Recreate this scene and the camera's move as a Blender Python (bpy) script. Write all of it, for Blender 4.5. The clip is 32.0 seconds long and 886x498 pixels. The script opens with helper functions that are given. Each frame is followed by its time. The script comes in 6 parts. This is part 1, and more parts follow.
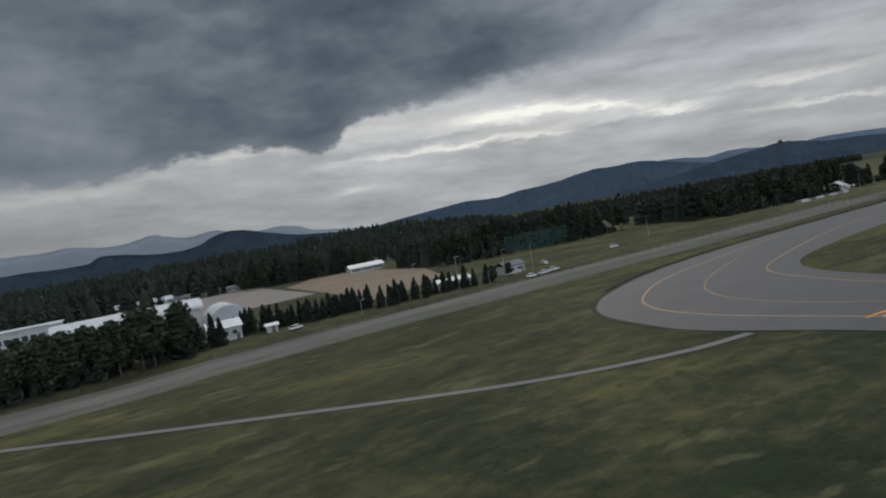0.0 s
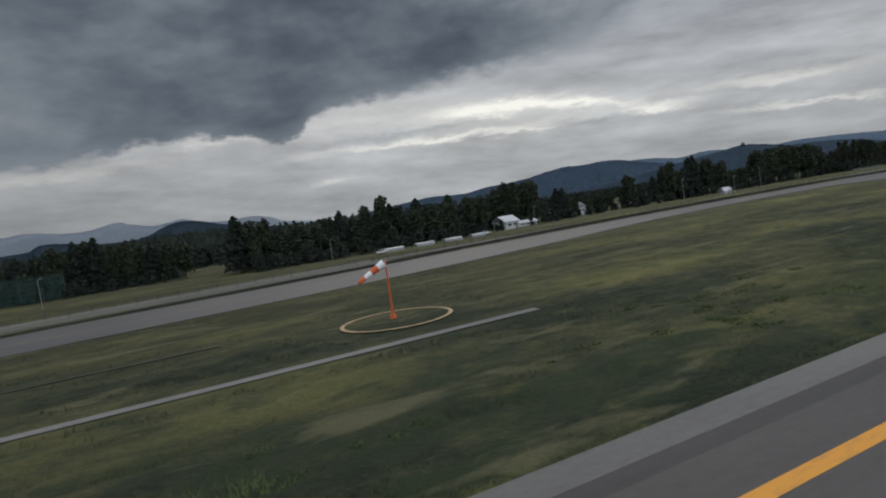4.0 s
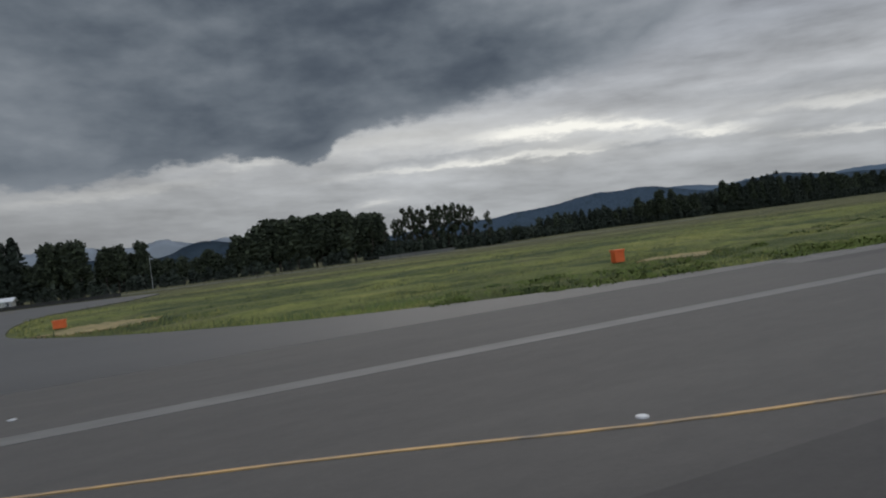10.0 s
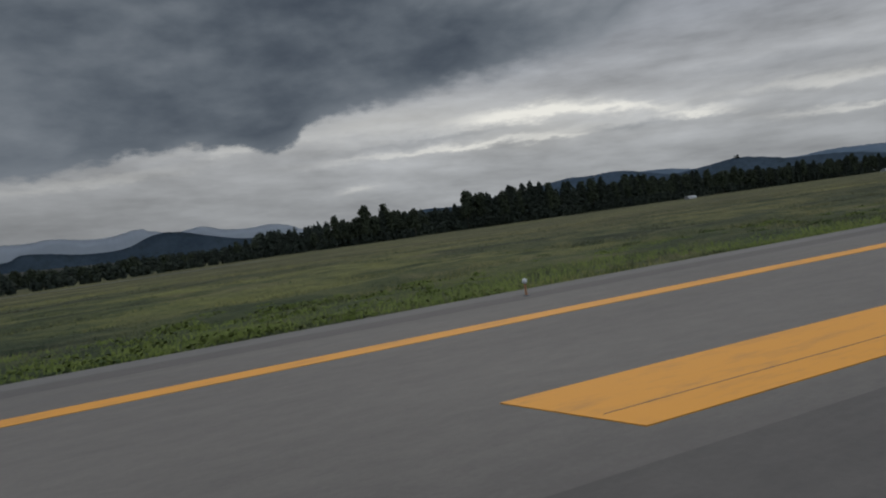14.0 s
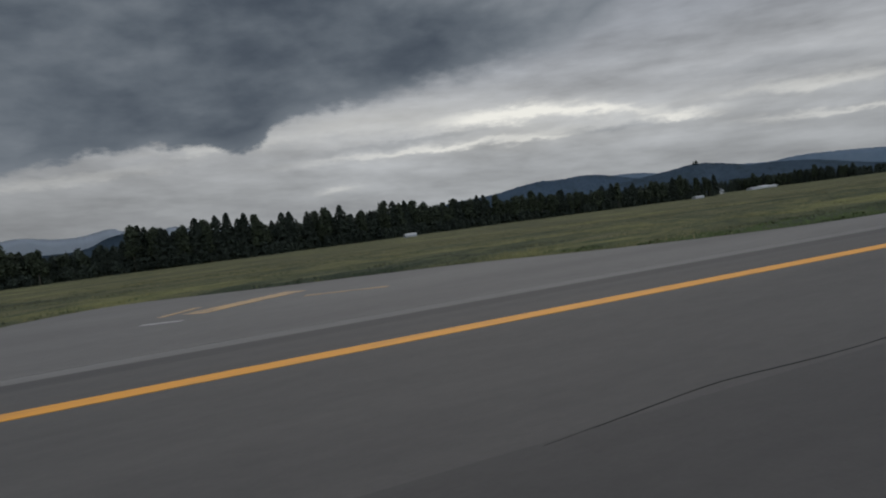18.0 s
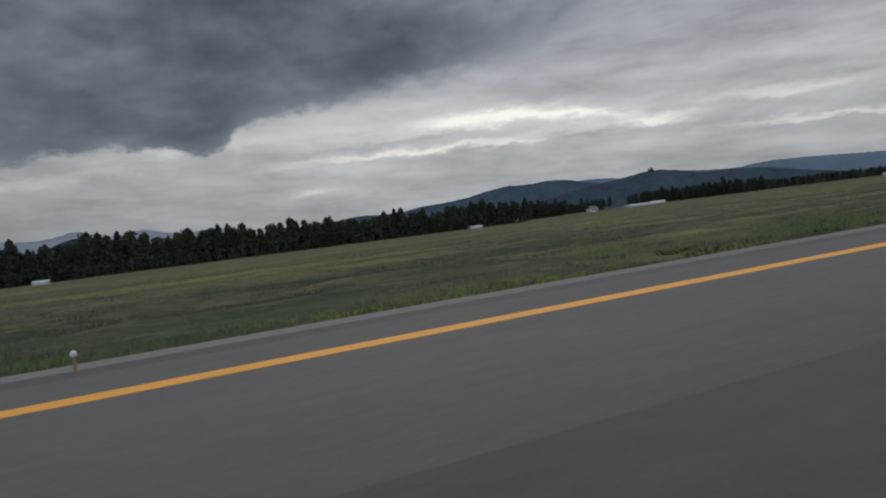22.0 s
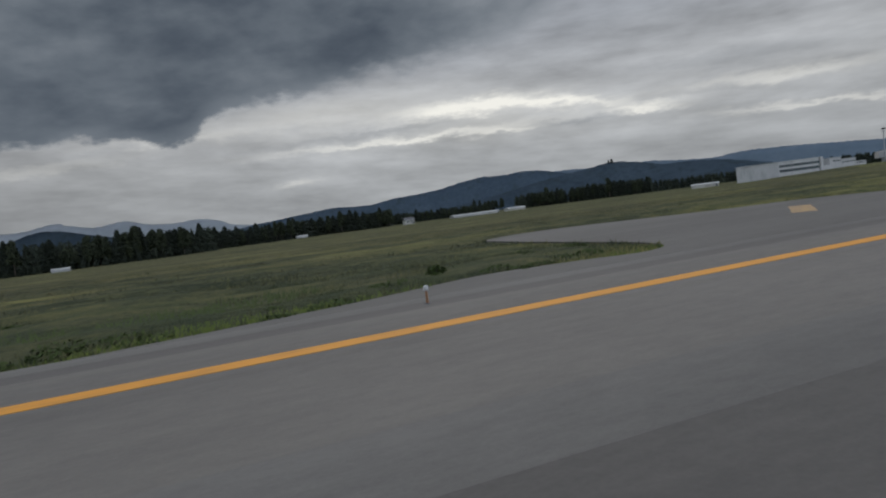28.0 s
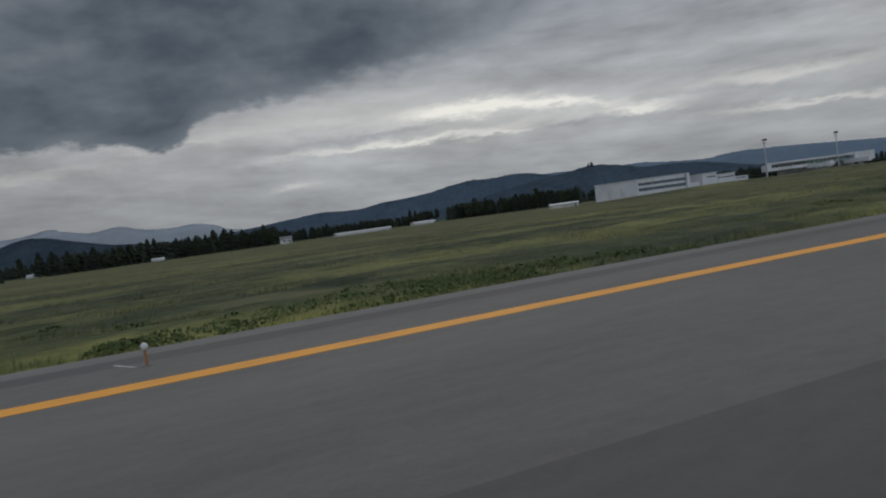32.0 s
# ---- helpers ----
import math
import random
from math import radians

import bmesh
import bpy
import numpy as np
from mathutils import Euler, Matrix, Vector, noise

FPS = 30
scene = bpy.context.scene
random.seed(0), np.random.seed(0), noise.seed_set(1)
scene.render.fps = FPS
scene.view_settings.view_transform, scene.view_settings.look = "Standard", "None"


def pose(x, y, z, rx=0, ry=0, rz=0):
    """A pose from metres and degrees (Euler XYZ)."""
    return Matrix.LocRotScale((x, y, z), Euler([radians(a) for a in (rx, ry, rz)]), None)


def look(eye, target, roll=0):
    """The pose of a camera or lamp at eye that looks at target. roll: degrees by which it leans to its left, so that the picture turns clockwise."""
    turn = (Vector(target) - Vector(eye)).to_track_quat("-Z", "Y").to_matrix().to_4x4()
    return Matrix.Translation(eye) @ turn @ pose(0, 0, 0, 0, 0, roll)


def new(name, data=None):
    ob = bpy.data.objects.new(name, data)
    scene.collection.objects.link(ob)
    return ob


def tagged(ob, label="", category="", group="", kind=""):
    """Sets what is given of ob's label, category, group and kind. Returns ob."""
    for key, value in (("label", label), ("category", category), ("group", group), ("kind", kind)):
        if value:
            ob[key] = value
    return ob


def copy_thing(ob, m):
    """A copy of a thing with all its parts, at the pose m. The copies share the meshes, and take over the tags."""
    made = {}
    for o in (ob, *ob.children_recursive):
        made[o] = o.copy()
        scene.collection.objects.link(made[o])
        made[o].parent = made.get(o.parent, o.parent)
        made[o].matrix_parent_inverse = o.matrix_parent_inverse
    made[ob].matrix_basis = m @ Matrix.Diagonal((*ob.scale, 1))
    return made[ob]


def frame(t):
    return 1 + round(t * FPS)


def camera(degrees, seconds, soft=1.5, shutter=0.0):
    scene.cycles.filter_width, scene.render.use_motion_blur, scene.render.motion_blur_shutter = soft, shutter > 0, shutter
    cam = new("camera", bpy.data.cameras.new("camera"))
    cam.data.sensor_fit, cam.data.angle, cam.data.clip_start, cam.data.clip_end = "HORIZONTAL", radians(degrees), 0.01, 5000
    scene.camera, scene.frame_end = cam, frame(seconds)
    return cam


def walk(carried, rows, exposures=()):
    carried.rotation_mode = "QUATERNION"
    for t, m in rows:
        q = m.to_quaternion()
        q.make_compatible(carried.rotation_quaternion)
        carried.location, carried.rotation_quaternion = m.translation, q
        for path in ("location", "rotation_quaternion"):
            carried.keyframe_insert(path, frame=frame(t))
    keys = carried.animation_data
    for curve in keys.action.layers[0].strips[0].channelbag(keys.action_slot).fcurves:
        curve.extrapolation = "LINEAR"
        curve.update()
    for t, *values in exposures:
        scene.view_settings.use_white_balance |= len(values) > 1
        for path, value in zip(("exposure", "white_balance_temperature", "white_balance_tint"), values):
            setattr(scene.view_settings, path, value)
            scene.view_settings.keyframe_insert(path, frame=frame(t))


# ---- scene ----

K = 0.58        # the plan is in airfield metres; K brings it to the scale of the walk
BANK_R = 4600.0   # how far off the dark cloud bank stands, in plan metres
SKY_R = 7700.0    # and the paler cloud sheet behind it
cam = camera(73.15, 32.0, 2.1, 0.02)
# seconds, x, y, z in plan metres, heading to the right of +y, tilt up, lean: degrees
PATH = [
    (0.00, 0.00, -0.67, 25.20, 25.917, -2.511, 9.971),
    (0.50, 33.52, -0.21, 23.32, 26.023, -5.143, 10.065),
    (1.00, 66.92, 0.22, 21.49, 24.397, -7.323, 10.097),
    (1.50, 100.22, 0.60, 19.73, 24.090, -6.768, 10.433),
    (2.00, 133.36, 0.92, 17.97, 24.433, -6.030, 10.209),
    (2.50, 166.33, 1.22, 16.25, 24.967, -5.369, 10.233),
    (3.00, 199.09, 1.50, 14.57, 25.552, -4.629, 9.890),
    (3.50, 231.60, 1.80, 12.95, 26.042, -3.902, 9.277),
    (4.00, 263.84, 2.08, 11.41, 26.292, -3.279, 8.495),
    (4.50, 295.78, 2.25, 9.95, 26.154, -2.850, 7.641),
    (5.00, 327.39, 1.50, 8.59, 25.482, -2.706, 6.814),
    (5.50, 358.64, 1.00, 7.34, 24.701, -2.427, 6.697),
    (6.00, 389.53, 0.66, 6.38, 23.499, -2.248, 6.459),
    (6.50, 420.07, 0.35, 5.57, 21.915, -2.544, 6.937),
    (7.00, 450.32, 0.12, 4.91, 20.471, -2.848, 7.743),
    (7.50, 480.36, 0.02, 4.36, 19.901, -1.800, 7.722),
    (8.00, 510.19, -0.01, 3.87, 19.921, 0.437, 7.488),
    (8.50, 539.76, -0.00, 3.42, 19.840, 2.904, 7.293),
    (9.00, 569.01, 0.00, 2.99, 19.144, -2.289, 7.490),
    (9.50, 597.89, -0.00, 2.99, 19.627, -2.168, 7.334),
    (10.00, 626.35, 0.00, 2.99, 20.075, -0.466, 7.129),
    (10.50, 654.42, -0.00, 2.99, 20.338, -1.002, 7.083),
    (11.00, 682.13, -0.00, 2.99, 20.388, -1.980, 7.312),
    (11.50, 709.52, 0.00, 3.00, 20.781, -3.062, 7.684),
    (12.00, 736.63, 0.00, 3.01, 20.898, -3.401, 7.871),
    (12.50, 763.47, 0.00, 3.00, 20.817, -2.799, 7.914),
    (13.00, 790.03, -0.00, 3.00, 20.472, -2.256, 7.906),
    (13.50, 816.26, -0.00, 3.00, 20.058, -1.963, 7.878),
    (14.00, 842.10, -0.00, 3.01, 20.024, -2.000, 7.783),
    (14.50, 867.53, 0.00, 3.02, 20.142, -2.101, 7.861),
    (15.00, 892.53, 0.00, 3.03, 20.303, -2.230, 7.743),
    (15.50, 917.14, 0.00, 3.04, 20.450, -2.345, 7.541),
    (16.00, 941.37, 0.00, 3.05, 20.528, -2.401, 7.365),
    (16.50, 965.25, 0.00, 3.06, 20.483, -2.358, 7.327),
    (17.00, 988.81, 0.00, 3.07, 20.258, -2.173, 7.538),
    (17.50, 1012.04, 0.00, 3.02, 20.337, -2.127, 7.229),
    (18.00, 1034.94, -0.00, 2.98, 20.573, -2.086, 7.331),
    (18.50, 1057.45, -0.00, 2.96, 20.753, -1.991, 7.170),
    (19.00, 1079.53, 0.00, 2.94, 20.927, -1.969, 7.224),
    (19.50, 1101.12, 0.00, 2.92, 20.983, -1.905, 7.208),
    (20.00, 1122.24, -0.00, 2.90, 20.977, -1.922, 7.262),
    (20.50, 1142.97, -0.00, 2.90, 21.075, -1.939, 7.228),
    (21.00, 1163.44, 0.00, 2.91, 21.121, -1.972, 7.290),
    (21.50, 1183.74, -0.00, 2.91, 21.340, -1.967, 7.112),
    (22.00, 1203.96, -0.00, 2.91, 21.642, -2.007, 7.126),
    (22.50, 1224.10, -0.00, 2.93, 21.693, -1.982, 6.926),
    (23.00, 1244.14, -0.00, 2.96, 21.798, -2.076, 6.880),
    (23.50, 1263.99, 0.00, 2.98, 21.782, -2.227, 6.935),
    (24.00, 1283.60, -0.00, 3.00, 21.744, -2.364, 6.994),
    (24.50, 1302.91, 0.00, 3.01, 21.543, -2.481, 7.167),
    (25.00, 1321.92, -0.00, 3.01, 21.328, -2.595, 7.301),
    (25.50, 1340.62, -0.00, 3.02, 21.400, -2.712, 7.362),
    (26.00, 1359.02, 0.00, 3.03, 21.427, -2.813, 7.393),
    (26.50, 1377.08, 0.00, 3.04, 21.411, -2.899, 7.398),
    (27.00, 1394.80, 0.00, 3.05, 21.352, -2.973, 7.382),
    (27.50, 1412.15, 0.00, 3.06, 21.251, -3.036, 7.349),
    (28.00, 1429.15, 0.00, 3.07, 21.107, -3.090, 7.303),
    (28.50, 1445.82, -0.00, 3.06, 20.986, -3.170, 7.476),
    (29.00, 1462.22, -0.00, 3.06, 21.031, -3.377, 7.470),
    (29.50, 1478.39, 0.00, 3.05, 21.074, -3.447, 7.437),
    (30.00, 1494.35, 0.00, 3.04, 20.991, -3.308, 7.394),
    (30.50, 1510.08, 0.00, 3.02, 20.929, -3.126, 7.520),
    (31.00, 1525.59, -0.00, 3.00, 20.746, -2.957, 7.581),
    (31.50, 1540.88, -0.00, 3.00, 20.593, -2.847, 7.752),
    (32.00, 1555.93, 0.00, 3.00, 20.447, -2.860, 7.709),
]
ROWS = []
for t, x, y, z, turn, tilt, lean in PATH:
    eye = Vector((x, y, z)) * K
    way = Vector((math.sin(radians(turn)) * math.cos(radians(tilt)), math.cos(radians(turn)) * math.cos(radians(tilt)), math.sin(radians(tilt))))
    ROWS.append((t, look(eye, eye + way * 100, -lean)))
EXPOSURES = [(0.0, 0.0), (12.5, 0.0), (14.0, -0.22), (17.0, -0.14), (18.0, -0.16), (19.0, -0.1), (20.0, -0.04), (25.0, 0.0), (28.0, -0.08), (29.0, 0.05), (30.0, -0.2), (31.0, -0.33), (32.0, -0.2)]
walk(cam, ROWS, EXPOSURES)

# ------------------------------------------------------------ world and sun
world = bpy.data.worlds.new("overcast_world")
scene.world = world
world.use_nodes = True
wn, wl = world.node_tree.nodes, world.node_tree.links
wn.clear()
w_sky = wn.new("ShaderNodeTexSky")
w_sky.sky_type, w_sky.sun_disc = "NISHITA", False
w_sky.sun_elevation, w_sky.sun_rotation = radians(42), radians(25)
w_sky.air_density, w_sky.dust_density = 1.0, 3.0
w_bg = wn.new("ShaderNodeBackground")
w_bg.inputs["Strength"].default_value = 0.10
w_cloud = wn.new("ShaderNodeBackground")
w_cloud.inputs["Color"].default_value = (0.92, 0.965, 1.02, 1)
w_cloud.inputs["Strength"].default_value = 0.75
w_add = wn.new("ShaderNodeAddShader")
w_out = wn.new("ShaderNodeOutputWorld")
wl.new(w_sky.outputs[0], w_bg.inputs[0])
wl.new(w_bg.outputs[0], w_add.inputs[0])
wl.new(w_cloud.outputs[0], w_add.inputs[1])
wl.new(w_add.outputs[0], w_out.inputs[0])
sun = new("sun", bpy.data.lights.new("sun", "SUN"))
sun.data.energy, sun.data.angle, sun.data.color = 1.1, radians(20), (1.0, 0.96, 0.9)
sun.matrix_world = look((0, 0, 50), (-50 * math.sin(radians(25)), -50 * math.cos(radians(25)), 50 - 50 * math.tan(radians(42))))


# ------------------------------------------------------------ materials
def nodes_of(name):
    m = bpy.data.materials.new(name)
    m.use_nodes = True
    return m, m.node_tree.nodes, m.node_tree.links, m.node_tree.nodes["Principled BSDF"]


def ramp(n, stops, mode="LINEAR"):
    r = n.new("ShaderNodeValToRGB")
    r.color_ramp.interpolation = mode
    while len(r.color_ramp.elements) < len(stops):
        r.color_ramp.elements.new(0.5)
    for e, (p, c) in zip(r.color_ramp.elements, stops):
        e.position, e.color = p, (*c, 1) if len(c) == 3 else c
    return r


def math_node(n, l, op, a, b=None, clamp=False):
    m = n.new("ShaderNodeMath")
    m.operation, m.use_clamp = op, clamp
    for i, v in enumerate((a, b)):
        if v is None:
            continue
        if isinstance(v, (int, float)):
            m.inputs[i].default_value = v
        else:
            l.new(v, m.inputs[i])
    return m.outputs[0]


def noise_of(n, l, coord, scale, detail=4.0, rough=0.55, stretch=None):
    t = n.new("ShaderNodeTexNoise")
    t.inputs["Scale"].default_value, t.inputs["Detail"].default_value, t.inputs["Roughness"].default_value = scale, detail, rough
    if stretch:
        mp = n.new("ShaderNodeMapping")
        mp.inputs["Scale"].default_value = stretch
        l.new(coord, mp.inputs["Vector"])
        coord = mp.outputs[0]
    l.new(coord, t.inputs["Vector"])
    return t.outputs["Fac"]


def mix_colour(n, l, fac, a, b, mode="MIX"):
    m = n.new("ShaderNodeMix")
    m.data_type, m.blend_type = "RGBA", mode
    if isinstance(fac, float):
        m.inputs[0].default_value = fac
    else:
        l.new(fac, m.inputs[0])
    for i, v in ((6, a), (7, b)):
        if isinstance(v, tuple):
            m.inputs[i].default_value = (*v, 1)
        else:
            l.new(v, m.inputs[i])
    return m.outputs[2]


def surface(name, dark, light, fine=6.0, coarse=0.15, rough=0.85, bump=0.15, stretch=None, stain=None, metal=0.0, spec=0.3, depth=0.02):
    """Two colours mixed by fine and coarse noise, a darker stain in patches, a little relief."""
    m, n, l, b = nodes_of(name)
    co = n.new("ShaderNodeTexCoord").outputs["Object"]
    f = noise_of(n, l, co, fine, 6, 0.6)
    c = noise_of(n, l, co, coarse, 4, 0.55, stretch)
    fac = math_node(n, l, "ADD", math_node(n, l, "MULTIPLY", f, 0.45), math_node(n, l, "MULTIPLY", c, 0.55))
    r = ramp(n, [(0.32, dark), (0.68, light)])
    l.new(fac, r.inputs[0])
    col = r.outputs[0]
    if stain:
        s = ramp(n, [(0.52, (0, 0, 0)), (0.66, (1, 1, 1))])
        l.new(noise_of(n, l, co, coarse * 2.7, 5, 0.6, stretch), s.inputs[0])
        col = mix_colour(n, l, s.outputs[0], col, stain)
    l.new(col, b.inputs["Base Color"])
    b.inputs["Roughness"].default_value, b.inputs["Metallic"].default_value = rough, metal
    b.inputs["Specular IOR Level"].default_value = spec
    if bump:
        bp = n.new("ShaderNodeBump")
        bp.inputs["Strength"].default_value, bp.inputs["Distance"].default_value = bump, depth
        l.new(f, bp.inputs["Height"])
        l.new(bp.outputs[0], b.inputs["Normal"])
    return m


def foliage(name, dark, light, vary=0.35, rough=0.9):
    m, n, l, b = nodes_of(name)
    co = n.new("ShaderNodeTexCoord").outputs["Object"]
    big = noise_of(n, l, co, 0.035, 3)
    mid = noise_of(n, l, co, 0.4, 3)
    fac = math_node(n, l, "ADD", math_node(n, l, "MULTIPLY", big, 0.5), math_node(n, l, "MULTIPLY", mid, 0.3))
    g = n.new("ShaderNodeNewGeometry").outputs["Random Per Island"]
    fac = math_node(n, l, "ADD", fac, math_node(n, l, "MULTIPLY", g, vary))
    fac = math_node(n, l, "ADD", fac, (0.35 - vary) / 2)
    r = ramp(n, [(0.35, dark), (0.85, light)])
    l.new(fac, r.inputs[0])
    l.new(r.outputs[0], b.inputs["Base Color"])
    b.inputs["Roughness"].default_value = rough
    b.inputs["Specular IOR Level"].default_value = 0.15
    return m


def grass_material(name, vary=0.0):
    """Rough airfield grass: olive, yellow-green and dark green in drifts along the runway."""
    m, n, l, b = nodes_of(name)
    co = n.new("ShaderNodeTexCoord").outputs["Object"]
    a = noise_of(n, l, co, 0.075, 5, 0.6, (0.6, 1.2, 1))
    c = noise_of(n, l, co, 0.5, 5, 0.65, (0.8, 1.0, 1))
    d = noise_of(n, l, co, 4.0, 4, 0.7)
    fac = math_node(n, l, "ADD", math_node(n, l, "MULTIPLY", a, 0.5), math_node(n, l, "MULTIPLY", c, 0.3))
    fac = math_node(n, l, "ADD", fac, math_node(n, l, "MULTIPLY", d, 0.2))
    if vary:
        g = n.new("ShaderNodeNewGeometry").outputs["Random Per Island"]
        fac = math_node(n, l, "ADD", fac, math_node(n, l, "MULTIPLY", math_node(n, l, "SUBTRACT", g, 0.45), vary))
    r = ramp(n, [(0.40, (0.018, 0.027, 0.016)), (0.455, (0.033, 0.042, 0.024)), (0.50, (0.052, 0.058, 0.031)), (0.545, (0.080, 0.082, 0.038)), (0.62, (0.122, 0.112, 0.056))])
    l.new(fac, r.inputs[0])
    lush = ramp(n, [(0.40, (0.026, 0.042, 0.017)), (0.46, (0.056, 0.074, 0.025)), (0.53, (0.110, 0.126, 0.036)), (0.61, (0.175, 0.178, 0.054))])
    l.new(fac, lush.inputs[0])
    dry = ramp(n, [(0.40, (0.046, 0.048, 0.026)), (0.50, (0.072, 0.072, 0.036)), (0.60, (0.110, 0.101, 0.052))])
    l.new(fac, dry.inputs[0])
    sep = n.new("ShaderNodeSeparateXYZ")
    l.new(co, sep.inputs[0])
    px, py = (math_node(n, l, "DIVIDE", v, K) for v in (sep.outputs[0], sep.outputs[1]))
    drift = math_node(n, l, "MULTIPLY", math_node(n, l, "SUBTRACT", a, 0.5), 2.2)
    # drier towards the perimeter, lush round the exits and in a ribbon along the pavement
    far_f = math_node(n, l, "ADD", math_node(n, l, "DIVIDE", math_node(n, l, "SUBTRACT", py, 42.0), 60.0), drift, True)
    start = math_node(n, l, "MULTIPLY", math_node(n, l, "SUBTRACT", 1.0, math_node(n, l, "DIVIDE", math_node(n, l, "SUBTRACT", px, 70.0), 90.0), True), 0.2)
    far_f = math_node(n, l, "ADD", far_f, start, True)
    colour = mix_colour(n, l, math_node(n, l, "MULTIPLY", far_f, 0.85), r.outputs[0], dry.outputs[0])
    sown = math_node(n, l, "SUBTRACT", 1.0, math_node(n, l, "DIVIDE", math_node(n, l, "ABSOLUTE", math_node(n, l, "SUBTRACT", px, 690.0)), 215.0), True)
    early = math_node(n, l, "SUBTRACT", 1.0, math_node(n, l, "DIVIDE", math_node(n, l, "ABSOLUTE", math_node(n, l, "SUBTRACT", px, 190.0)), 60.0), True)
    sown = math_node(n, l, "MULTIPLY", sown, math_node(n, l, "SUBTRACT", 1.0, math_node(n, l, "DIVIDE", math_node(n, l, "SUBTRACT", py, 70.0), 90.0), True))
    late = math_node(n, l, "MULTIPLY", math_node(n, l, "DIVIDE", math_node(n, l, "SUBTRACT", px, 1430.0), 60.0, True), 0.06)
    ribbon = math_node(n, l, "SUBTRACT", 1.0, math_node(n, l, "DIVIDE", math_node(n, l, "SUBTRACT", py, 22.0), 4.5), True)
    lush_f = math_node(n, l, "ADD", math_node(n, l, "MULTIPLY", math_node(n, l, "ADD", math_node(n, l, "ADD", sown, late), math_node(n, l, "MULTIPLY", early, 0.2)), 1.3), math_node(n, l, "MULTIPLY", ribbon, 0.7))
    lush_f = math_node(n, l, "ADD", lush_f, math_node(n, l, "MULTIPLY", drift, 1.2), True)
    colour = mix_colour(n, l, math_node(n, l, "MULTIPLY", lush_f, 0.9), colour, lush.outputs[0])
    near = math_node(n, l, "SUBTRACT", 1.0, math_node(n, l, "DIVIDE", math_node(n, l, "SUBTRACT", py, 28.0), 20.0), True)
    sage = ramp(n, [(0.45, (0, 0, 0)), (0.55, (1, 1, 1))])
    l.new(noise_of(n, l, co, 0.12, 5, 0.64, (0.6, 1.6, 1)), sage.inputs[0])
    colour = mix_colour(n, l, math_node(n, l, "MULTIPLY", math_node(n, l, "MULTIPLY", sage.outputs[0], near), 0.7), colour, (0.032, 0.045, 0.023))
    tip = ramp(n, [(0.55, (0, 0, 0)), (0.68, (1, 1, 1))])
    l.new(noise_of(n, l, co, 0.31, 5, 0.65, (0.8, 1.0, 1)), tip.inputs[0])
    colour = mix_colour(n, l, math_node(n, l, "MULTIPLY", tip.outputs[0], 0.55), colour, (0.105, 0.105, 0.045))
    # the grass is darker towards the threshold end
    threshold_tone = math_node(n, l, "ADD", 0.66, math_node(n, l, "MULTIPLY", math_node(n, l, "DIVIDE", math_node(n, l, "SUBTRACT", px, 240.0), 260.0, True), 0.34))
    worn = n.new("ShaderNodeCombineXYZ")
    for i in range(3):
        l.new(threshold_tone, worn.inputs[i])
    colour = mix_colour(n, l, 1.0, colour, worn.outputs[0], "MULTIPLY")
    # single dark clumps and paler seed heads, a metre or two across
    clump = ramp(n, [(0.55, (0, 0, 0)), (0.63, (1, 1, 1))])
    l.new(noise_of(n, l, co, 0.42, 4, 0.6, (0.7, 1.2, 1)), clump.inputs[0])
    colour = mix_colour(n, l, math_node(n, l, "MULTIPLY", clump.outputs[0], 0.65), colour, (0.022, 0.033, 0.016))
    head = ramp(n, [(0.57, (0, 0, 0)), (0.66, (1, 1, 1))])
    l.new(noise_of(n, l, co, 0.23, 5, 0.62, (0.45, 1.3, 1)), head.inputs[0])
    colour = mix_colour(n, l, math_node(n, l, "MULTIPLY", head.outputs[0], 0.5), colour, (0.128, 0.120, 0.066))
    l.new(colour, b.inputs["Base Color"])
    b.inputs["Roughness"].default_value = 0.95
    b.inputs["Specular IOR Level"].default_value = 0.1
    bp = n.new("ShaderNodeBump")
    bp.inputs["Strength"].default_value, bp.inputs["Distance"].default_value = 0.6, 0.25
    l.new(math_node(n, l, "ADD", c, d), bp.inputs["Height"])
    l.new(bp.outputs[0], b.inputs["Normal"])
    return m


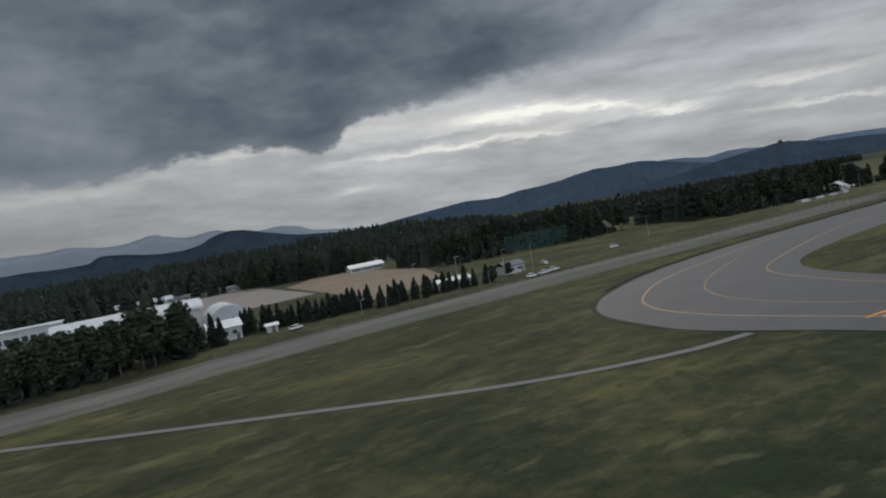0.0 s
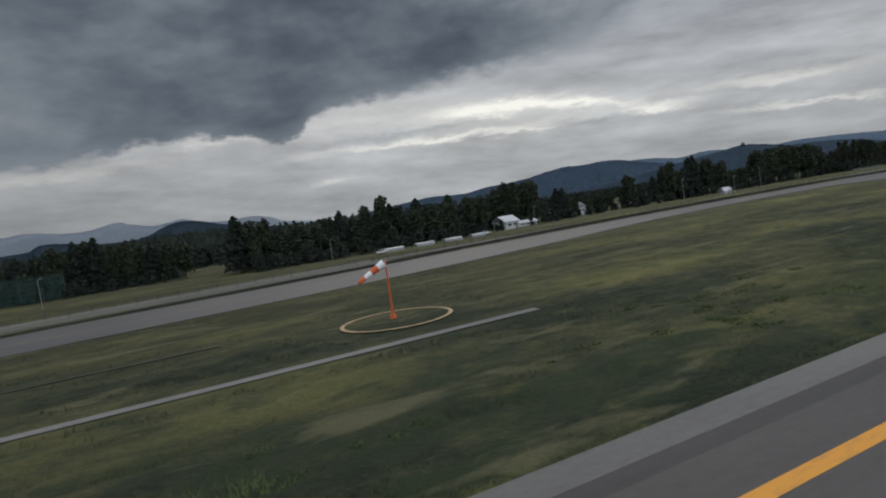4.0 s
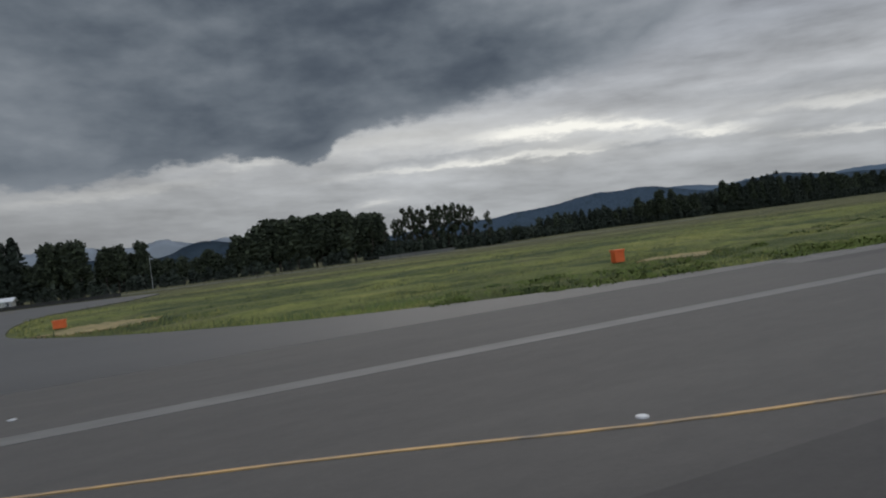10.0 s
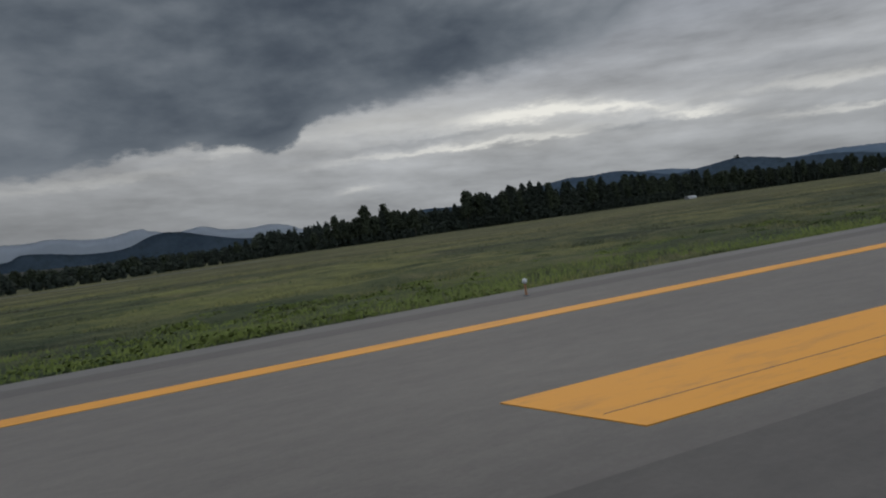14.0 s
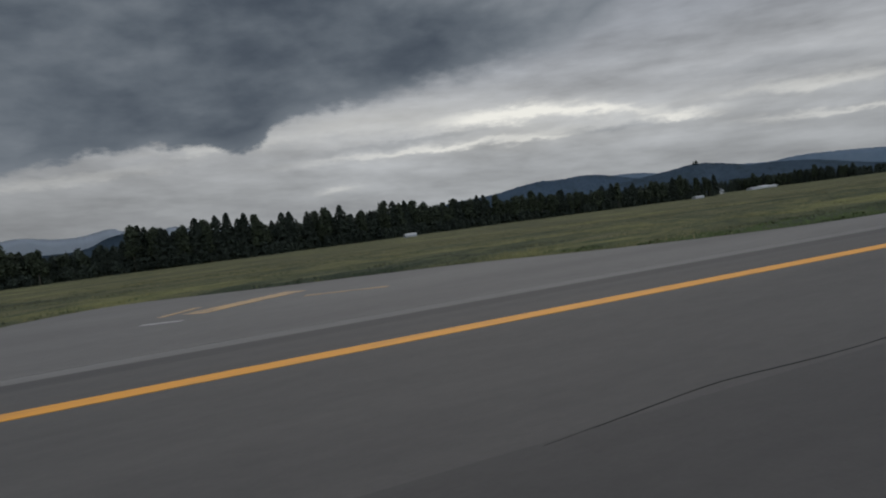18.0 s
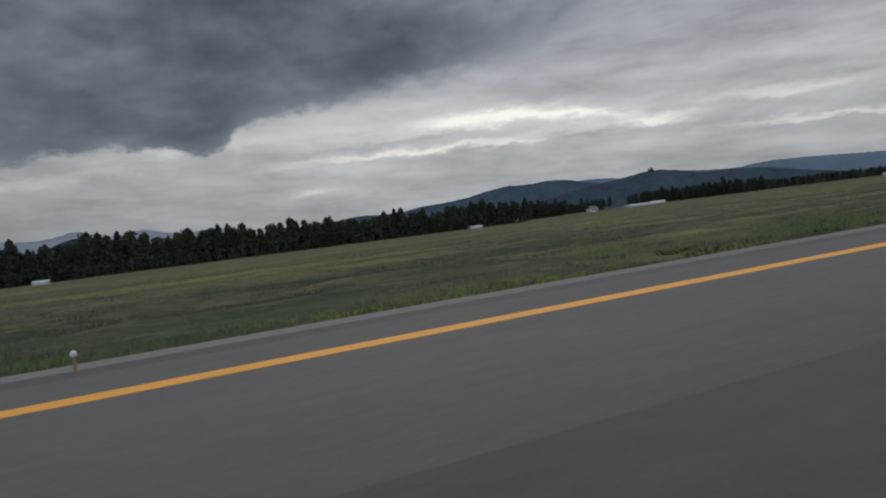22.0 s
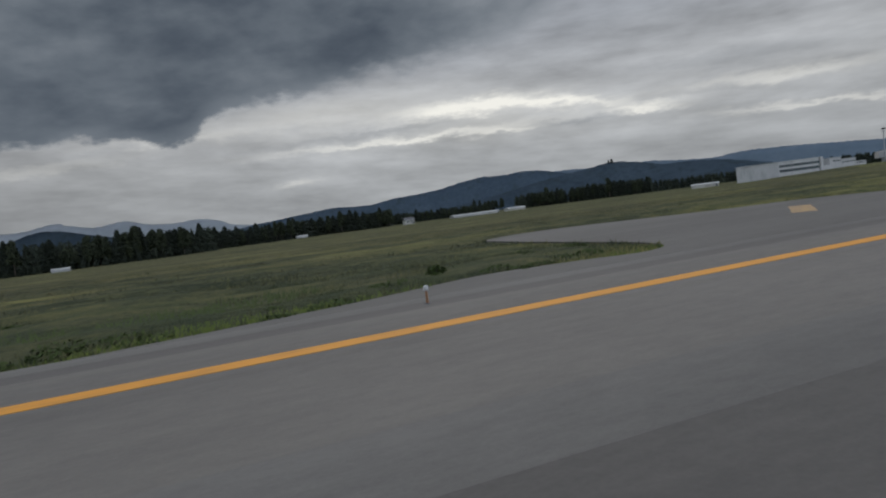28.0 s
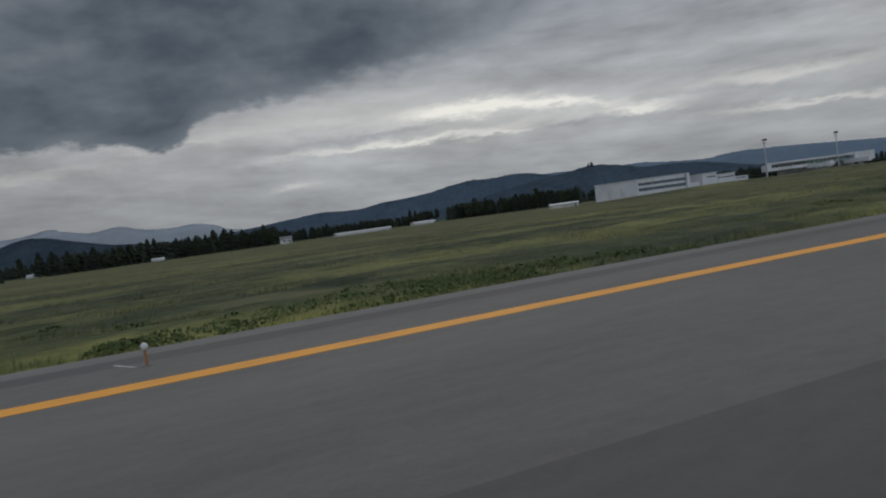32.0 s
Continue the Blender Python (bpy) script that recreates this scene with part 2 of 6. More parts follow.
def asphalt_material(name, dark, light, streak=0.25, toned=False, rough=0.8):
    """Asphalt with stone grain, blotches and long rubber streaks along x."""
    m, n, l, b = nodes_of(name)
    co = n.new("ShaderNodeTexCoord").outputs["Object"]
    grain = noise_of(n, l, co, 18.0, 5, 0.7)
    blot = noise_of(n, l, co, 0.22, 6, 0.6, (0.35, 1.0, 1))
    run = noise_of(n, l, co, 1.0, 4, 0.6, (0.012, 1.1, 1))
    fac = math_node(n, l, "ADD", math_node(n, l, "MULTIPLY", grain, 0.25), math_node(n, l, "MULTIPLY", blot, 0.75 - streak))
    fac = math_node(n, l, "ADD", fac, math_node(n, l, "MULTIPLY", run, streak))
    wave = noise_of(n, l, co, 0.06, 5, 0.65, (0.5, 1.6, 1))
    speck = noise_of(n, l, co, 3.0, 5, 0.75, (0.6, 1.3, 1))
    fac = math_node(n, l, "ADD", fac, math_node(n, l, "MULTIPLY", math_node(n, l, "SUBTRACT", wave, 0.5), 0.40))
    fac = math_node(n, l, "ADD", fac, math_node(n, l, "MULTIPLY", math_node(n, l, "SUBTRACT", speck, 0.5), 0.45))
    r = ramp(n, [(0.37, dark), (0.63, light)])
    l.new(fac, r.inputs[0])
    tone = r.outputs[0]
    if toned:
        # stretches of other tone, fading into one another; the palest hold window haze
        sep = n.new("ShaderNodeSeparateXYZ")
        l.new(co, sep.inputs[0])
        drift = math_node(n, l, "MULTIPLY", math_node(n, l, "SUBTRACT", wave, 0.5), 0.02)
        along = math_node(n, l, "ADD", math_node(n, l, "DIVIDE", sep.outputs[0], 2400.0 * K), drift, True)
        stretch_tone = ramp(n, [(0.235, (0.43, 0.43, 0.43)), (0.255, (0.37, 0.37, 0.37)), (0.287, (0.40, 0.40, 0.395)), (0.306, (0.82, 0.805, 0.78)), (0.352, (0.80, 0.785, 0.76)), (0.400, (0.46, 0.46, 0.46)), (0.440, (0.36, 0.36, 0.36)), (0.520, (0.46, 0.46, 0.46)), (0.570, (0.56, 0.56, 0.555)), (0.604, (0.92, 0.91, 0.89)), (0.628, (0.90, 0.89, 0.87)), (0.645, (0.64, 0.64, 0.63))])
        l.new(along, stretch_tone.inputs[0])
        tone = mix_colour(n, l, 1.0, tone, mix_colour(n, l, 1.0, stretch_tone.outputs[0], (2.0, 2.0, 2.0), "MULTIPLY"), "MULTIPLY")
    l.new(tone, b.inputs["Base Color"])
    b.inputs["Roughness"].default_value = rough
    b.inputs["Specular IOR Level"].default_value = 0.4
    bp = n.new("ShaderNodeBump")
    bp.inputs["Strength"].default_value, bp.inputs["Distance"].default_value = 0.25, 0.01
    l.new(grain, bp.inputs["Height"])
    l.new(bp.outputs[0], b.inputs["Normal"])
    return m


def paint_material(name, colour, worn, amount=0.5):
    m, n, l, b = nodes_of(name)
    co = n.new("ShaderNodeTexCoord").outputs["Object"]
    w = noise_of(n, l, co, 2.5, 8, 0.7, (0.4, 1.6, 1))
    r = ramp(n, [(amount, (0, 0, 0)), (amount + 0.22, (1, 1, 1))])
    l.new(w, r.inputs[0])
    l.new(mix_colour(n, l, r.outputs[0], colour, worn), b.inputs["Base Color"])
    b.inputs["Roughness"].default_value = 0.7
    return m


def sky_angles(n, l, radius):
    """Azimuth and elevation, in degrees, of a point of a dome round the middle of the runway."""
    sep = n.new("ShaderNodeSeparateXYZ")
    l.new(n.new("ShaderNodeTexCoord").outputs["Object"], sep.inputs[0])
    deg = 180 / math.pi
    az = math_node(n, l, "MULTIPLY", math_node(n, l, "ARCTAN2", sep.outputs[0], sep.outputs[1]), deg)
    el = math_node(n, l, "MULTIPLY", math_node(n, l, "ARCSINE", math_node(n, l, "DIVIDE", sep.outputs[2], radius * K)), deg)
    flat = n.new("ShaderNodeCombineXYZ")
    l.new(az, flat.inputs[0]), l.new(el, flat.inputs[1])
    return az, el, flat.outputs[0]


def drape(n, l, a, b):
    """The two angles as one vector."""
    v = n.new("ShaderNodeCombineXYZ")
    l.new(a, v.inputs[0]), l.new(b, v.inputs[1])
    return v.outputs[0]


def spread(n, l, az, el, a0, e0, wide, high, slope, amount):
    """A long soft cloud about one direction: 0 to amount."""
    u = math_node(n, l, "SUBTRACT", az, a0)
    w = math_node(n, l, "SUBTRACT", math_node(n, l, "SUBTRACT", el, e0), math_node(n, l, "MULTIPLY", u, slope))
    q = math_node(n, l, "ADD", math_node(n, l, "POWER", math_node(n, l, "ABSOLUTE", math_node(n, l, "DIVIDE", u, wide)), 2.0), math_node(n, l, "POWER", math_node(n, l, "ABSOLUTE", math_node(n, l, "DIVIDE", w, high)), 2.0))
    return math_node(n, l, "MULTIPLY", math_node(n, l, "POWER", 2.718, math_node(n, l, "MULTIPLY", q, -1.0)), amount)


def sheet_material():
    """The pale far cloud sheet: grey layers with bright broken streaks where the sun comes through."""
    m = bpy.data.materials.new("pale_cloud_sheet")
    m.use_nodes = True
    n, l = m.node_tree.nodes, m.node_tree.links
    n.clear()
    az, el, p = sky_angles(n, l, SKY_R)
    curl = noise_of(n, l, p, 0.55, 8, 0.62, (0.55, 1.6, 1))
    roll = noise_of(n, l, p, 0.16, 6, 0.55, (0.5, 1.8, 1))
    fleece = noise_of(n, l, p, 1.6, 6, 0.6, (0.5, 1.3, 1))
    wa = math_node(n, l, "ADD", az, math_node(n, l, "MULTIPLY", math_node(n, l, "SUBTRACT", roll, 0.5), 9.0))
    we = math_node(n, l, "ADD", el, math_node(n, l, "MULTIPLY", math_node(n, l, "SUBTRACT", curl, 0.5), 2.0))
    we = math_node(n, l, "ADD", we, math_node(n, l, "MULTIPLY", math_node(n, l, "SUBTRACT", fleece, 0.5), 0.5))
    base = ramp(n, [(0.0, (0.330, 0.345, 0.360)), (0.20, (0.370, 0.385, 0.400)), (0.36, (0.42, 0.435, 0.45)), (0.52, (0.41, 0.425, 0.445)), (0.75, (0.315, 0.335, 0.368)), (1.0, (0.25, 0.272, 0.31))])
    l.new(math_node(n, l, "DIVIDE", el, 20.0, True), base.inputs[0])
    # flat layers, sinking a little towards the far side
    lean = math_node(n, l, "ADD", el, math_node(n, l, "MULTIPLY", az, 0.06))
    layer = noise_of(n, l, drape(n, l, az, lean), 0.32, 7, 0.55, (0.26, 1.3, 1))
    wisp = noise_of(n, l, drape(n, l, az, lean), 0.8, 6, 0.55, (0.4, 1.2, 1))
    tone = math_node(n, l, "ADD", math_node(n, l, "MULTIPLY", layer, 1.15), math_node(n, l, "MULTIPLY", wisp, 0.35))
    tone = math_node(n, l, "ADD", tone, 0.26)
    v = n.new("ShaderNodeCombineXYZ")
    for i in range(3):
        l.new(tone, v.inputs[i])
    colour = mix_colour(n, l, 1.0, base.outputs[0], v.outputs[0], "MULTIPLY")
    # duller towards the near side
    dull = math_node(n, l, "ADD", 0.74, math_node(n, l, "MULTIPLY", math_node(n, l, "DIVIDE", math_node(n, l, "ADD", az, 16.0), 32.0, True), 0.28))
    tint = n.new("ShaderNodeCombineXYZ")
    for i in range(3):
        l.new(dull, tint.inputs[i])
    colour = mix_colour(n, l, 1.0, colour, tint.outputs[0], "MULTIPLY")
    # (azimuth, elevation, half width, half height, slope, strength) of the bright openings
    light = None
    for q in ((16, 10.6, 11, 1.3, 0.05, 0.26), (29.5, 9.55, 5.2, 0.62, -0.01, 1.05), (36.5, 8.9, 3.8, 0.42, -0.14, 0.85), (41, 8.2, 3.2, 0.3, -0.2, 0.45), (44.6, 7.0, 2.6, 0.32, -0.08, 0.75), (23.5, 7.4, 9.5, 0.27, 0.0, 0.62),
              (32.5, 7.0, 3.0, 0.22, -0.04, 0.55), (12.5, 4.75, 1.7, 0.24, 0.02, 0.30), (54, 7.5, 6.5, 0.42, -0.06, 0.34), (57, 4.9, 5.5, 0.26, -0.10, 0.40), (30, 8.4, 13, 1.7, -0.05, 0.22), (3, 9.6, 6, 0.45, 0.03, 0.22), (-10, 7.6, 9, 0.4, 0.08, 0.16)):
        g = spread(n, l, wa, we, *q)
        light = g if light is None else math_node(n, l, "ADD", light, g)
    crisp = math_node(n, l, "ADD", 0.55, math_node(n, l, "MULTIPLY", curl, 0.9))
    glow = math_node(n, l, "MULTIPLY", light, crisp, True)
    colour = mix_colour(n, l, glow, colour, (0.93, 0.92, 0.86))
    shade = math_node(n, l, "ADD", spread(n, l, wa, we, 38.5, 6.75, 4.6, 0.36, -0.06, 0.45), spread(n, l, wa, we, 21.0, 8.35, 6.5, 0.36, 0.02, 0.38))
    shade = math_node(n, l, "ADD", shade, spread(n, l, wa, we, 52, 9.6, 9, 0.7, -0.05, 0.3))
    colour = mix_colour(n, l, math_node(n, l, "MULTIPLY", shade, 1.0, True), colour, (0.215, 0.235, 0.262))
    em = n.new("ShaderNodeEmission")
    l.new(colour, em.inputs[0])
    out = n.new("ShaderNodeOutputMaterial")
    l.new(em.outputs[0], out.inputs[0])
    m.cycles.emission_sampling = "NONE"
    return m


def bank_material():
    """The dark cloud bank: billows, a ragged lower rim with a hanging tongue, thinning towards the far side."""
    m = bpy.data.materials.new("dark_cloud_bank")
    m.use_nodes = True
    n, l = m.node_tree.nodes, m.node_tree.links
    n.clear()
    az, el, p = sky_angles(n, l, BANK_R)
    billow = noise_of(n, l, p, 0.20, 6, 0.50, (0.5, 1.1, 1))
    puff = noise_of(n, l, p, 0.7, 8, 0.56, (0.6, 1.15, 1))
    big = noise_of(n, l, p, 0.06, 4, 0.5, (0.6, 1.5, 1))
    rim = n.new("ShaderNodeFloatCurve")
    cv = rim.mapping.curves[0]
    table = [(-60, 8.0), (-18, 8.1), (-13, 8.2), (-9, 8.8), (-5, 9.5), (-2.5, 9.7), (0.5, 9.8), (2.5, 9.6), (4.2, 9.2), (6.2, 8.9), (7.8, 9.3), (9.0, 10.3), (10.5, 11.2), (14, 11.9), (20, 12.3), (27, 13.0), (33, 13.8), (38, 14.4), (43, 16.2), (50, 19.0), (70, 24.0)]
    while len(cv.points) < len(table):
        cv.points.new(0.5, 0.5)
    for q, (a, e) in zip(cv.points, table):
        q.location = ((a + 60) / 130, e / 25)
        q.handle_type = "AUTO_CLAMPED"
    rim.mapping.update()
    l.new(math_node(n, l, "DIVIDE", math_node(n, l, "ADD", az, 60.0), 130.0, True), rim.inputs["Value"])
    over = math_node(n, l, "SUBTRACT", el, math_node(n, l, "MULTIPLY", rim.outputs[0], 25.0))
    loose = math_node(n, l, "DIVIDE", math_node(n, l, "SUBTRACT", az, 8.0), 26.0, True)
    ragged = math_node(n, l, "ADD", math_node(n, l, "MULTIPLY", math_node(n, l, "SUBTRACT", puff, 0.5), 2.4), math_node(n, l, "MULTIPLY", math_node(n, l, "SUBTRACT", billow, 0.5), math_node(n, l, "ADD", 1.4, math_node(n, l, "MULTIPLY", loose, 4.0))))
    over = math_node(n, l, "ADD", over, ragged)
    width = math_node(n, l, "ADD", 0.75, math_node(n, l, "MULTIPLY", loose, 1.9))
    cover = n.new("ShaderNodeMapRange")
    cover.interpolation_type = "SMOOTHSTEP"
    l.new(math_node(n, l, "ADD", math_node(n, l, "DIVIDE", over, width), 0.35), cover.inputs[0])
    tone = math_node(n, l, "ADD", math_node(n, l, "MULTIPLY", billow, 0.46), math_node(n, l, "MULTIPLY", big, 0.38))
    tone = math_node(n, l, "ADD", tone, 0.075)
    tone = math_node(n, l, "ADD", tone, math_node(n, l, "MULTIPLY", math_node(n, l, "SUBTRACT", puff, 0.5), 0.10))
    # paler on the near side, thinner towards the far side
    near = math_node(n, l, "MULTIPLY", math_node(n, l, "DIVIDE", math_node(n, l, "SUBTRACT", 4.0, az), 22.0, True), 0.11)
    thin = math_node(n, l, "MULTIPLY", math_node(n, l, "DIVIDE", math_node(n, l, "SUBTRACT", az, 16.0), 28.0, True), 0.26)
    edge = math_node(n, l, "MULTIPLY", math_node(n, l, "SUBTRACT", 1.0, math_node(n, l, "DIVIDE", over, 1.6), True), 0.10)
    tone = math_node(n, l, "ADD", math_node(n, l, "ADD", tone, near), math_node(n, l, "ADD", thin, edge))
    bank = ramp(n, [(0.38, (0.058, 0.074, 0.100)), (0.46, (0.086, 0.106, 0.134)), (0.54, (0.128, 0.152, 0.182)), (0.64, (0.190, 0.216, 0.248)), (0.82, (0.33, 0.355, 0.39))])
    l.new(tone, bank.inputs[0])
    em = n.new("ShaderNodeEmission")
    l.new(bank.outputs[0], em.inputs[0])
    mix = n.new("ShaderNodeMixShader")
    l.new(cover.outputs[0], mix.inputs[0])
    l.new(n.new("ShaderNodeBsdfTransparent").outputs[0], mix.inputs[1])
    l.new(em.outputs[0], mix.inputs[2])
    out = n.new("ShaderNodeOutputMaterial")
    l.new(mix.outputs[0], out.inputs[0])
    m.cycles.emission_sampling = "NONE"
    return m


GRASS = grass_material("airfield_grass")
TUFT_MIX = grass_material("grass_blades", 0.16)
FRESH = foliage("fresh_grass", (0.050, 0.074, 0.018), (0.115, 0.145, 0.032), 0.14)
WEED = foliage("tall_weeds", (0.030, 0.048, 0.017), (0.066, 0.090, 0.029), 0.12)
ASPHALT = asphalt_material("runway_asphalt", (0.049, 0.047, 0.045), (0.074, 0.071, 0.066), 0.25, True)
ASPHALT_NEW = asphalt_material("dark_asphalt", (0.034, 0.033, 0.032), (0.050, 0.048, 0.046), 0.3, True)
ASPHALT_OLD = asphalt_material("pale_asphalt", (0.076, 0.074, 0.071), (0.116, 0.113, 0.107), 0.2)
ASPHALT_PAD = asphalt_material("pad_asphalt", (0.064, 0.062, 0.059), (0.096, 0.093, 0.088), 0.2)
TAXI = asphalt_material("taxiway_asphalt", (0.024, 0.024, 0.024), (0.043, 0.043, 0.042), 0.2, False, 0.5)
CONCRETE = surface("worn_concrete", (0.098, 0.097, 0.091), (0.16, 0.157, 0.148), 3.0, 0.12, 0.9, 0.2, (0.5, 1, 1), (0.13, 0.128, 0.115))
YELLOW = paint_material("runway_yellow_paint", (0.52, 0.225, 0.012), (0.33, 0.155, 0.025), 0.50)
YELLOW_THIN = paint_material("faded_yellow_paint", (0.36, 0.225, 0.085), (0.12, 0.10, 0.075), 0.42)
GHOST = paint_material("worn_white_paint", (0.095, 0.095, 0.092), (0.068, 0.068, 0.066), 0.42)
GHOST_WHITE = paint_material("worn_pale_paint", (0.26, 0.26, 0.25), (0.13, 0.13, 0.126), 0.46)
DIRT = surface("bare_earth", (0.10, 0.088, 0.040), (0.27, 0.205, 0.095), 1.2, 0.35, 0.95, 0.4, None, (0.058, 0.068, 0.024))
FIELD = surface("bare_sports_ground", (0.155, 0.14, 0.122), (0.215, 0.195, 0.17), 1.0, 0.05, 0.95, 0.1)
FIELD_BROWN = surface("bare_brown_soil", (0.135, 0.102, 0.072), (0.20, 0.155, 0.112), 1.0, 0.06, 0.95, 0.1, None, (0.15, 0.13, 0.08))
VERGE = surface("patchy_verge", (0.045, 0.049, 0.036), (0.105, 0.105, 0.088), 0.9, 0.09, 0.95, 0.3, (0.4, 1, 1), (0.052, 0.058, 0.034))
GRAVEL = surface("gravel_road", (0.075, 0.074, 0.067), (0.125, 0.122, 0.11), 2.0, 0.08, 0.95, 0.3)
# both tree greens are lifted and slightly blued to hold some haze
CONIFER = foliage("conifer_needles", (0.019, 0.025, 0.021), (0.041, 0.051, 0.036))
LEAF = foliage("broad_leaves", (0.024, 0.031, 0.022), (0.060, 0.072, 0.040))
BARK = surface("bark", (0.05, 0.042, 0.034), (0.11, 0.095, 0.08), 4.0, 0.5, 0.95, 0.3)
# dark forest, its green turned bluish to paint in some haze
HAZED_HILL = surface("hazed_wooded_hill", (0.038, 0.056, 0.076), (0.068, 0.092, 0.116), 0.10, 0.012, 1.0, 0.8, None, (0.044, 0.062, 0.074), 0.0, 0.0, 6.0)
# further off, paler and bluer base colours paint in the distance haze
HAZED_FAR_HILL = surface("hazed_distant_hill", (0.060, 0.088, 0.124), (0.094, 0.128, 0.168), 0.08, 0.012, 1.0, 0.8, None, (0.062, 0.088, 0.108), 0.0, 0.0, 6.0)
HAZED_MOUNTAIN = surface("hazed_far_mountain", (0.37, 0.415, 0.47), (0.43, 0.475, 0.53), 0.02, 0.006, 1.0, 0.0, None, None, 0.0, 0.0)
HAZED_RIDGE = surface("hazed_far_ridge", (0.125, 0.172, 0.225), (0.165, 0.212, 0.265), 0.03, 0.008, 1.0, 0.3, None, None, 0.0, 0.0, 6.0)
WHITE = surface("white_painted_metal", (0.62, 0.63, 0.63), (0.78, 0.78, 0.77), 1.5, 0.2, 0.55, 0.05)
ROOF_WHITE = surface("pale_sheet_roof", (0.36, 0.375, 0.39), (0.52, 0.53, 0.54), 1.2, 0.15, 0.45, 0.05)
WALL_GREY = surface("pale_wall", (0.42, 0.42, 0.40), (0.56, 0.555, 0.53), 1.5, 0.15, 0.85, 0.1, None, (0.35, 0.345, 0.33))
CLADDING = surface("dull_white_cladding", (0.40, 0.41, 0.42), (0.50, 0.505, 0.505), 1.5, 0.2, 0.6, 0.05, (1, 1, 0.2), (0.37, 0.38, 0.385))
GLASS = surface("dark_window_glass", (0.03, 0.045, 0.055), (0.06, 0.085, 0.095), 0.5, 0.1, 0.12, 0.0, None, None, 0.0, 0.6)
STEEL = surface("galvanised_steel", (0.30, 0.31, 0.32), (0.42, 0.43, 0.44), 3.0, 0.3, 0.5, 0.05, None, None, 0.7)
ORANGE_DULL = surface("weathered_orange_paint", (0.20, 0.10, 0.05), (0.32, 0.17, 0.09), 4.0, 0.5, 0.7, 0.05)
SIGN_BLACK = surface("black_sign_panel", (0.012, 0.011, 0.011), (0.03, 0.027, 0.026), 2.0, 0.5, 0.5, 0.05)
SIGN_RED = surface("faded_red_edge", (0.10, 0.02, 0.016), (0.19, 0.04, 0.03), 2.0, 0.5, 0.6, 0.05)
SIGN_WHITE = surface("white_sign_figure", (0.70, 0.70, 0.69), (0.84, 0.84, 0.82), 3.0, 0.5, 0.5, 0.0)
ORANGE = surface("orange_plastic", (0.52, 0.085, 0.02), (0.68, 0.14, 0.035), 3.0, 0.4, 0.5, 0.05)
NET = surface("green_net", (0.05, 0.12, 0.11), (0.08, 0.165, 0.15), 4.0, 0.3, 0.9, 0.0)
CAR_WHITE = surface("car_white", (0.62, 0.63, 0.64), (0.74, 0.74, 0.74), 1.0, 0.3, 0.3, 0.0)
TYRE = surface("black_rubber", (0.012, 0.012, 0.012), (0.025, 0.025, 0.025), 3.0, 0.3, 0.8, 0.1)
FILM = surface("weathered_plastic_film", (0.22, 0.23, 0.235), (0.36, 0.37, 0.37), 1.5, 0.3, 0.5, 0.05)
# near-black: drain soil, and shade painted under woods and along the taxiway edge
SOIL_AND_SHADE = surface("dark_soil_and_shade", (0.014, 0.015, 0.011), (0.036, 0.038, 0.024), 2.0, 0.2, 0.95, 0.1)
ROOF_DARK = surface("dark_tiled_roof", (0.06, 0.065, 0.075), (0.12, 0.125, 0.135), 1.5, 0.2, 0.7, 0.2)


# ------------------------------------------------------------ helpers of this scene
def empty(name, x, y, z=0.0, rz=0.0):
    ob = new(name)
    ob.matrix_basis = pose(x * K, y * K, z * K, 0, 0, rz)
    return ob


def part(name, bm, material, parent=None, label="", smooth=False):
    """Links a bmesh, in plan metres, as one mesh object under its thing."""
    bmesh.ops.scale(bm, vec=(K, K, K), verts=bm.verts)
    me = bpy.data.meshes.new(name)
    bm.to_mesh(me)
    bm.free()
    me.materials.append(material)
    if smooth:
        for p in me.polygons:
            p.use_smooth = True
    ob = new(name, me)
    if parent:
        ob.parent = parent
    if label:
        ob["label"] = label
    return ob


def raw(name, verts, faces, material, parent=None, label=""):
    me = bpy.data.meshes.new(name)
    me.from_pydata([(a * K, b * K, c * K) for a, b, c in verts], [], faces)
    me.materials.append(material)
    ob = new(name, me)
    if parent:
        ob.parent = parent
    if label:
        ob["label"] = label
    return ob


def box(bm, x0, x1, y0, y1, z0, z1, bevel=0.0):
    made = bmesh.ops.create_cube(bm, size=1.0, matrix=Matrix.LocRotScale(((x0 + x1) / 2, (y0 + y1) / 2, (z0 + z1) / 2), None, (x1 - x0, y1 - y0, z1 - z0)))
    if bevel:
        es = list({e for v in made["verts"] for e in v.link_edges})
        bmesh.ops.bevel(bm, geom=es, offset=bevel, segments=2, affect="EDGES", profile=0.5)
    return bm


def rod(bm, a, b, r0, r1=None, sides=8):
    a, b = Vector(a), Vector(b)
    r1 = r0 if r1 is None else r1
    d = b - a
    m = Matrix.Translation((a + b) / 2) @ d.to_track_quat("Z", "Y").to_matrix().to_4x4()
    bmesh.ops.create_cone(bm, cap_ends=True, segments=sides, radius1=r0, radius2=r1, depth=d.length, matrix=m)
    return bm


PADS = []


